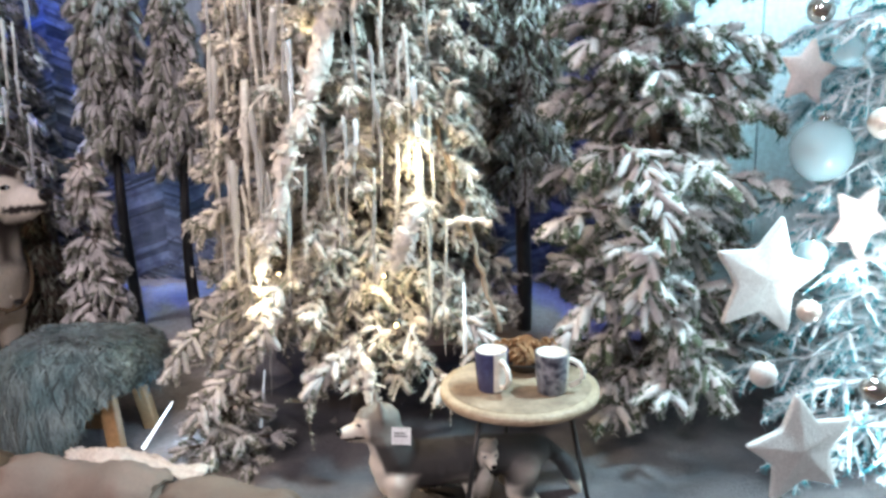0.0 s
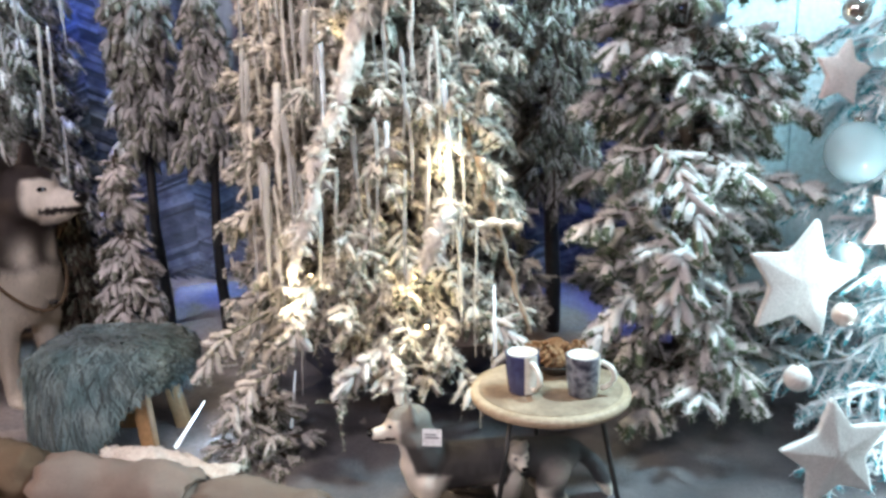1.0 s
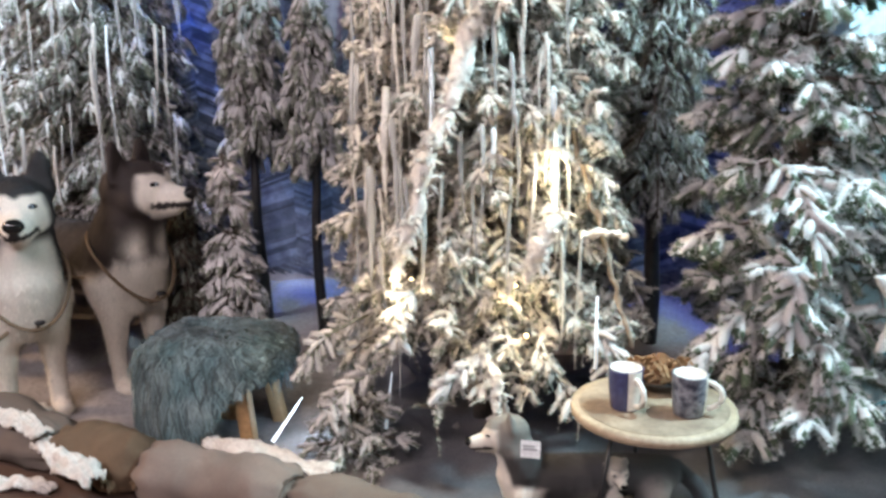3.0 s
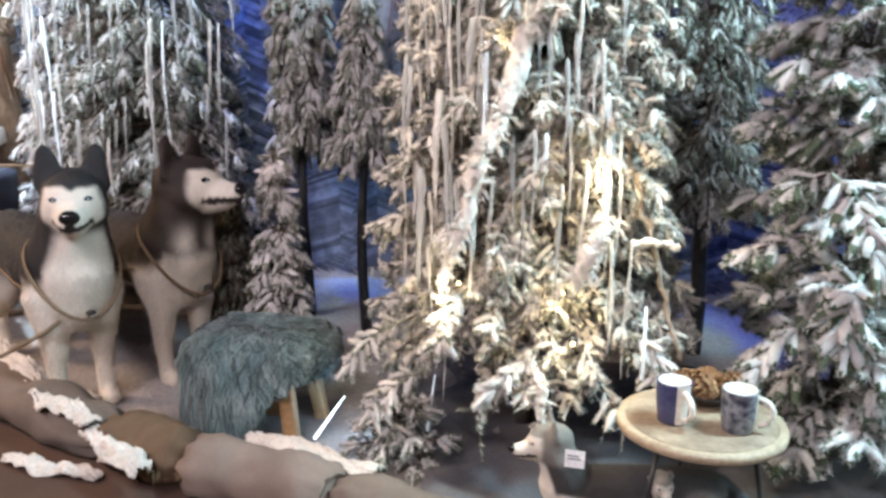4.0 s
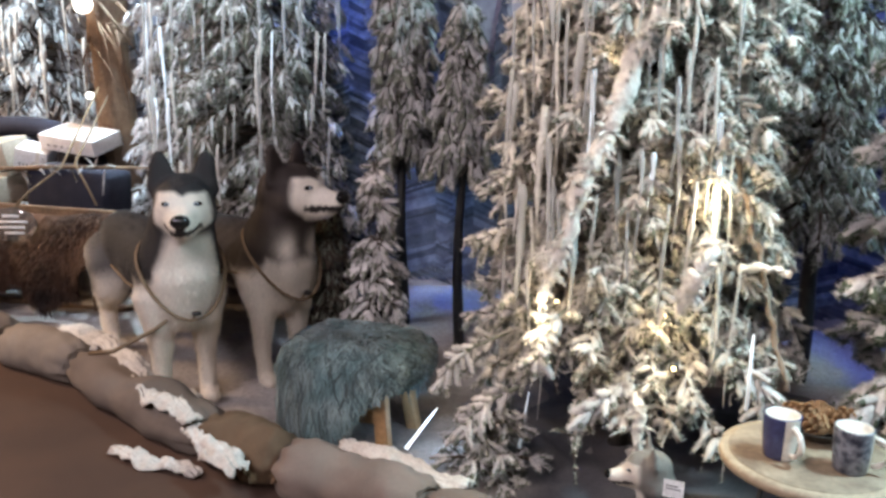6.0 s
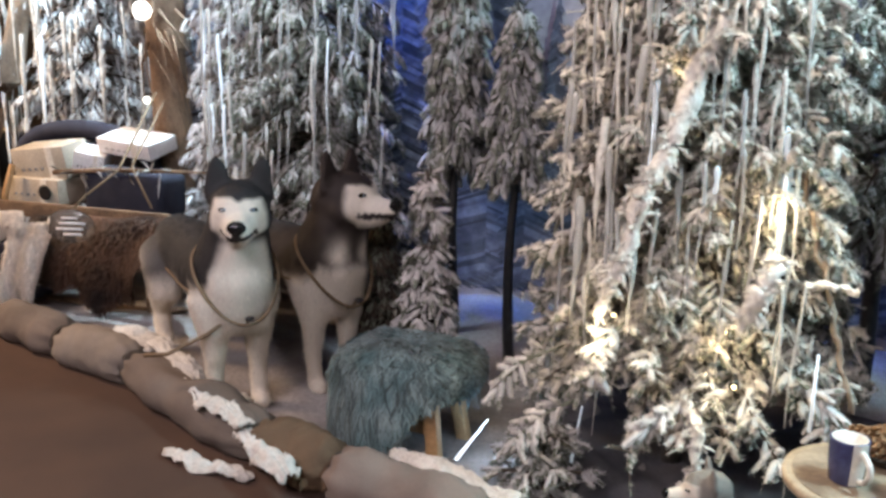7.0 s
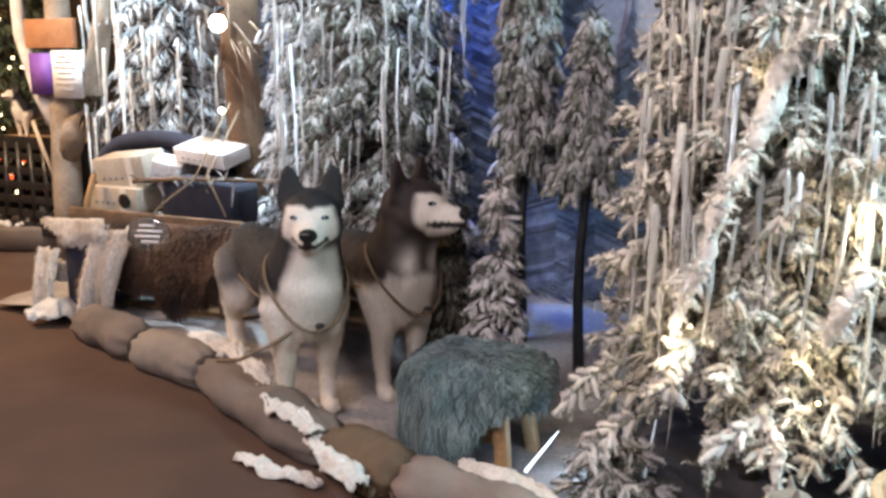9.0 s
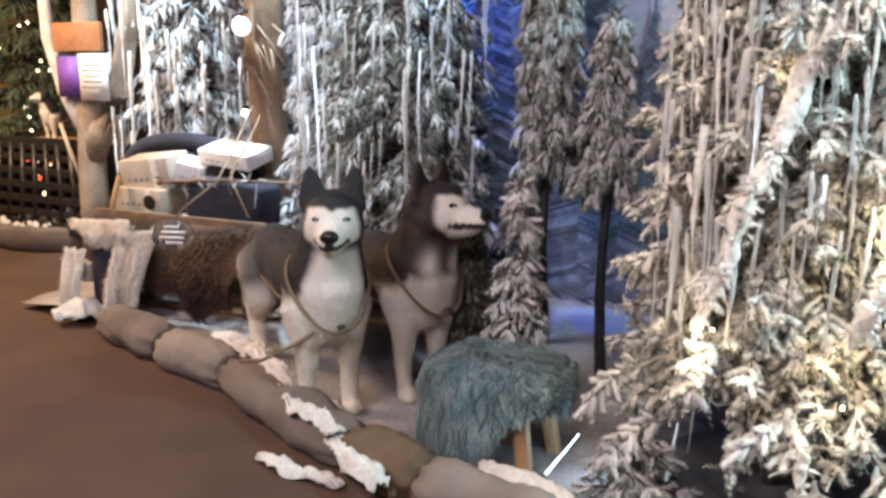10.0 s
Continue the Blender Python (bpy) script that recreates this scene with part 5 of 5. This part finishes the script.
M_HIDE_MIX = material("patched_dark_hide", (0.018, 0.010, 0.008), 0.7, (0.13, 0.066, 0.040), 3.6, 90, 0.7, random_tint=0.5)
hide("white_hide", (-3.55, 3.12, 0.50), (0.26, 0.0, 0.03), (-0.08, -0.04, -0.45), M_HIDE_WHITE, 1, "white patched fur hide hanging over the sled's end", 0.05, 2600)
hide("white_hide", (-3.88, 3.12, 0.535), (0.44, 0.0, 0.03), (0.0, -0.02, -0.11), M_HIDE_WHITE, 5, "white fur edge folded over the sled's rail", 0.03, 1800)
hide("snow_drape", (-3.96, 3.12, 0.38), (0.17, -0.02, 0.0), (-0.02, -0.06, -0.36), M_SNOW, 6, "torn white snow batting hanging at the sled's end", 0.04, 300)
hide("brown_hide", (-3.56, 3.21, 0.53), (0.98, 0.03, 0.06), (-0.16, -0.05, -0.40), M_HIDE_MIX, 2, "dark brown fur hide draped along the sled's side", 0.07, 7000)
hide("brown_hide", (-1.62, 2.50, 0.085), (0.42, -0.12, 0.0), (-0.05, -0.20, -0.02), material("tan_hide", (0.26, 0.16, 0.085), 0.85, (0.17, 0.10, 0.055), 6, 120, 0.6, random_tint=0.4), 3, "tan fur scrap lying between the dogs and the stool", 0.0, 2600)

# ---- log post, globe lamp and hanging twigs ----
post = thing("log_post", (-3.17, 3.86, 0.0), "rough brown log post wrapped with cord and twigs", "post")
zs = np.linspace(0, 3.0, 22)
part("log", rod([(0.015 * math.sin(z * 3), 0.012 * math.cos(z * 2.3), z) for z in zs], [0.098 + 0.006 * math.sin(z * 9) for z in zs], 18), M_POST, post)
t = np.linspace(0, 1, 70)
part("cord_wrap", rod([(0.108 * math.cos(44 * s), 0.108 * math.sin(44 * s), 1.34 + 0.10 * s) for s in t], 0.006, 6), M_POST, post)
rng2 = np.random.default_rng(8)
for k in range(12):
    x0, z0 = rng2.uniform(-0.08, 0.14), rng2.uniform(1.25, 1.65)
    d = rng2.uniform(-0.05, 0.30)
    part("twig", rod([(x0, -0.10, z0), (x0 + d * 0.6, -0.15, z0 - 0.12), (x0 + d, -0.13, z0 - rng2.uniform(0.25, 0.6))], [0.007, 0.005, 0.002], 6), M_POST, post)
globe = thing("globe_lamp", (-3.22, 3.72, 1.53), "round glowing white globe lamp on the post", "lamp", "globe lamps")
bm = bmesh.new()
bmesh.ops.create_uvsphere(bm, u_segments=24, v_segments=16, radius=0.046)
part("globe", bm, M_GLOBE, globe)
part("holder", rod([(0, 0, 0.040), (0, 0, 0.075), (0.02, 0.06, 0.08)], 0.016, 10), M_BLACK, globe)
small = copy_thing(globe, pose(-3.20, 3.70, 1.08))
small.scale = (0.4, 0.4, 0.4)
small["label"] = "small glowing globe lamp low on the post"

# ---- far corner: sign tree, crate, tub ----
sign_tree = thing("sign_trunk", (-4.86, 4.06, 0.0), "forked grey-brown trunk carrying a wooden board and notices", "tree trunk")
part("trunk", rod([(0, 0, 0), (0.0, 0, 0.5), (0.02, 0, 1.0), (0.04, 0, 1.6), (0.05, 0, 2.5)], [0.10, 0.095, 0.085, 0.08, 0.06], 12), M_TRUNK, sign_tree)
part("limb", rod([(0.02, 0, 0.70), (0.15, -0.02, 0.92), (0.34, -0.03, 1.15), (0.44, 0, 1.6), (0.46, 0, 2.4)], [0.075, 0.08, 0.075, 0.06, 0.04], 12), M_TRUNK, sign_tree)
part("limb", rod([(0.0, 0, 0.85), (-0.14, -0.04, 1.15), (-0.30, -0.02, 1.5), (-0.36, 0, 2.2)], [0.06, 0.055, 0.045, 0.03], 10), M_FLOCK_DIM, sign_tree)
notice = thing("notice", (-4.70, 3.94, 1.25), "purple card and white printed notice pinned to the trunk", "notice")
bm = bmesh.new()
box(bm, (0.20, 0.006, 0.26), pose(-0.17, 0, 0), 0)
part("purple_card", bm, M_PURPLE, notice)
bm = bmesh.new()
box(bm, (0.26, 0.006, 0.29), pose(0.075, -0.008, 0), 0)
sheet = part("white_sheet", bm, M_PAPER, notice)
for k in range(7):
    bm = bmesh.new()
    box(bm, (0.13 + 0.06 * ((k * 7) % 3) / 2, 0.002, 0.010), pose(0.065, -0.0125, 0.11 - 0.034 * k), 0)
    part("print_bar", bm, M_INK, sheet)
board = thing("wooden_board", (-4.77, 3.95, 1.50), "small reddish wooden board on the trunk", "board")
bm = bmesh.new()
box(bm, (0.44, 0.03, 0.18), pose(0, 0, 0), 0.006)
part("plank", bm, material("reddish_board", (0.34, 0.16, 0.075), 0.7, (0.25, 0.11, 0.05), 8, 80, 0.3), board)

tub = thing("round_tub", (-5.72, 4.62, 0.0), "low round planter tub filled with white pebbles and lights", "planter")
part("tub_wall", turned([(0.60, 0), (0.64, 0.03), (0.66, 0.16), (0.65, 0.185), (0.60, 0.185), (0.58, 0.14), (0.001, 0.13)], 48), M_BURLAP, tub)
rng3 = np.random.default_rng(12)
bm = bmesh.new()
for k in range(170):
    r, an = 0.60 * math.sqrt(rng3.random()), rng3.uniform(0, 6.28)
    bmesh.ops.create_icosphere(bm, subdivisions=1, radius=rng3.uniform(0.018, 0.036), matrix=pose(r * math.cos(an), r * math.sin(an), 0.165 + rng3.uniform(0, 0.03)))
tagged(part("pebble_bed", bm, M_FELT, tub, "white pebbles"), kind="stuff")

crate = thing("black_crate", (-5.55, 4.42, 0.17), "black slotted plastic crate with red lights glowing inside", "crate", "", 2)
W0, W1, HC, DC = 0.50, 0.42, 0.60, 0.30
for fy in (-1, 1):
    for c in range(8):
        f = -1 + 2 * c / 7
        bm = rod([(f * W0, fy * DC * 0.9, 0), (f * W1, fy * DC * 0.78, HC)], 0.026, 4)
        part("stave", bm, M_BLACK, crate)
    for r in range(7):
        z = HC * r / 6
        w = W0 + (W1 - W0) * r / 6 + 0.012
        d = DC * (0.9 - 0.12 * r / 6) + 0.004
        bm = bmesh.new()
        box(bm, (2 * w, 0.02, 0.055 if r % 6 else 0.09), pose(0, fy * d, z), 0.004)
        part("band", bm, M_BLACK, crate)
for fx in (-1, 1):
    bm = bmesh.new()
    box(bm, (0.02, 0.5, HC), pose(fx * (W0 + W1) / 2, 0, HC / 2, 0, fx * -7.6), 0.004)
    part("end_panel", bm, M_BLACK, crate)
bm = bmesh.new()
box(bm, (0.90, 0.44, 0.02), pose(0, 0, HC), 0.004)
part("lid", bm, M_WOOD, crate, "pale wooden lid")
for k in range(12):
    bm = bmesh.new()
    bmesh.ops.create_icosphere(bm, subdivisions=2, radius=0.014)
    ob = part("light_bead", bm, M_RED if k % 3 else M_BULB, crate, "tiny glowing light")
    ob.location = (rng3.uniform(-0.30, 0.25), -0.20, rng3.uniform(0.12, 0.5))
dog((-5.50, 4.26, 0.775), 268, -14, "small husky toy figure on the black crate", 0.42, DARK, 0, 6, "pup_figure", 1.0, 1.0, 1.0, 0, 2000)
tagged(part("striped_ribbon", rod([(-5.22, 4.12, 0.93), (-5.12, 4.10, 0.75), (-5.02, 4.12, 0.50)], 0.014, 8), M_PARCEL), "pale patterned ribbon hanging over the crate", "ribbon")
rng4 = np.random.default_rng(3)
for k in range(26):
    an, z = rng4.uniform(3.6, 6.0), rng4.uniform(0.7, 1.7)
    bm = bmesh.new()
    bmesh.ops.create_icosphere(bm, subdivisions=1, radius=0.012)
    ob = part("fairy_light", bm, M_BULB)
    r = 0.62 - 0.17 * z
    ob.matrix_world = pose(-6.5 + r * math.cos(an), 5.0 + r * math.sin(an), z)
    tagged(ob, "small warm fairy light on the green tree", "fairy light", "fairy lights")

# ---- bulbs and led tubes at the large tree ----
for x, y, z in ((-0.21, 2.44, 0.62), (-0.17, 2.36, 0.50), (-0.10, 2.46, 0.94), (-0.50, 2.40, 0.64)):
    lampthing = thing("tree_spotlight", (x, y, z), "small warm spotlight clipped inside the spruce", "spotlight", "tree spotlights")
    bm = bmesh.new()
    bmesh.ops.create_uvsphere(bm, u_segments=16, v_segments=10, radius=0.006)
    part("bulb", bm, M_BULB, lampthing)
    part("shell", rod([(0, 0.006, 0), (0, 0.03, 0.004), (0, 0.06, 0.01)], [0.013, 0.012, 0.008], 12), M_BLACK, lampthing)
for i, (a_, b_) in enumerate((((-0.99, 2.50, 0.06), (-0.91, 2.575, 0.185)), ((-0.62, 2.52, 0.12), (-0.60, 2.54, 0.30)), ((0.02, 2.34, 0.42), (0.02, 2.36, 0.62)))):
    tagged(part("led_tube", rod([a_, b_], [0.006, 0.0012] if i == 0 else [0.005, 0.003], 8), M_LED if i == 0 else M_LED_SOFT), "lit clear led tube by the foot of the spruce", "light tube", "led tubes")

# ---- stars and baubles on the white tree ----


def star(place, radius, turn, roll, mat, label):
    bm = bmesh.new()
    k = 10
    rim = []
    for side in (-1, 1):
        ring = []
        for i in range(k):
            a = math.pi / 2 + i * math.pi / 5
            r = radius if i % 2 == 0 else radius * 0.52
            ring.append(bm.verts.new((r * math.cos(a), side * 0.008, r * math.sin(a))))
        rim.append((ring, bm.verts.new((0, side * radius * 0.13, 0))))
    for (ring, mid), flip in zip(rim, (False, True)):
        for i in range(k):
            f = (ring[i], ring[(i + 1) % k], mid)
            bm.faces.new(f if not flip else f[::-1])
    for i in range(k):
        bm.faces.new((rim[0][0][i], rim[1][0][i], rim[1][0][(i + 1) % k], rim[0][0][(i + 1) % k]))
    bmesh.ops.recalc_face_normals(bm, faces=bm.faces)
    crease = bm.edges.layers.float.new("crease_edge")
    for e in bm.edges:
        e[crease] = 0.55
    ob = part("felt_star", bm, mat)
    soft = ob.modifiers.new("soft", "SUBSURF")
    soft.levels = soft.render_levels = 3
    ob.matrix_world = pose(*place, 0, roll, turn)
    return tagged(ob, label, "star", "stars on the white tree")


star((0.79, 2.22, 0.66), 0.165, 14, 12, M_FELT, "large padded white felt star on the white tree")
star((0.85, 2.08, 0.26), 0.155, 14, -8, M_FELT, "large padded white felt star low on the white tree")
star((0.96, 2.50, 1.16), 0.095, 20, 10, M_FELT_PINK, "blush pink felt star on the white tree")
star((1.06, 2.34, 0.78), 0.11, 20, 30, M_FELT_PINK, "pale blush felt star among white twigs")


def bauble(place, radius, mat, label):
    ob = thing("bauble", place, label, "bauble", "baubles on the white tree")
    bm = bmesh.new()
    bmesh.ops.create_uvsphere(bm, u_segments=28, v_segments=18, radius=radius)
    part("ball", bm, mat, ob)
    cap = part("cap", turned([(radius * 0.18, radius * 0.94), (radius * 0.2, radius * 1.0), (radius * 0.17, radius * 1.12), (0.001, radius * 1.13)], 16), M_SILVER, ob)
    part("hook", rod([(0, 0, radius * 1.1), (0.004, 0, radius * 1.3), (0, 0, radius * 1.45)], 0.0015, 5), M_SILVER, cap)
    return ob


bauble((0.975, 2.40, 0.96), 0.082, M_GLASS_BALL, "large clear teal glass bauble hanging on white twigs")
bauble((0.945, 2.40, 1.32), 0.036, M_SILVER, "small shiny silver bauble on the white tree")
bauble((1.075, 2.28, 1.04), 0.040, M_PEARL, "satin rose gold bauble on the white tree")
bauble((0.755, 2.10, 0.45), 0.033, M_FELT, "small matt white bauble on the white tree")
bauble((0.985, 2.02, 0.44), 0.033, M_SILVER, "small shiny silver bauble on the white tree")
bauble((0.885, 2.18, 0.585), 0.030, M_PEARL, "small pearl bauble on the white tree")
bauble((1.02, 2.40, 1.22), 0.040, M_GLASS_BALL, "clear glass bauble on the white tree")
bauble((0.93, 2.30, 0.70), 0.040, M_GLASS_BALL, "clear glass bauble on the white tree")
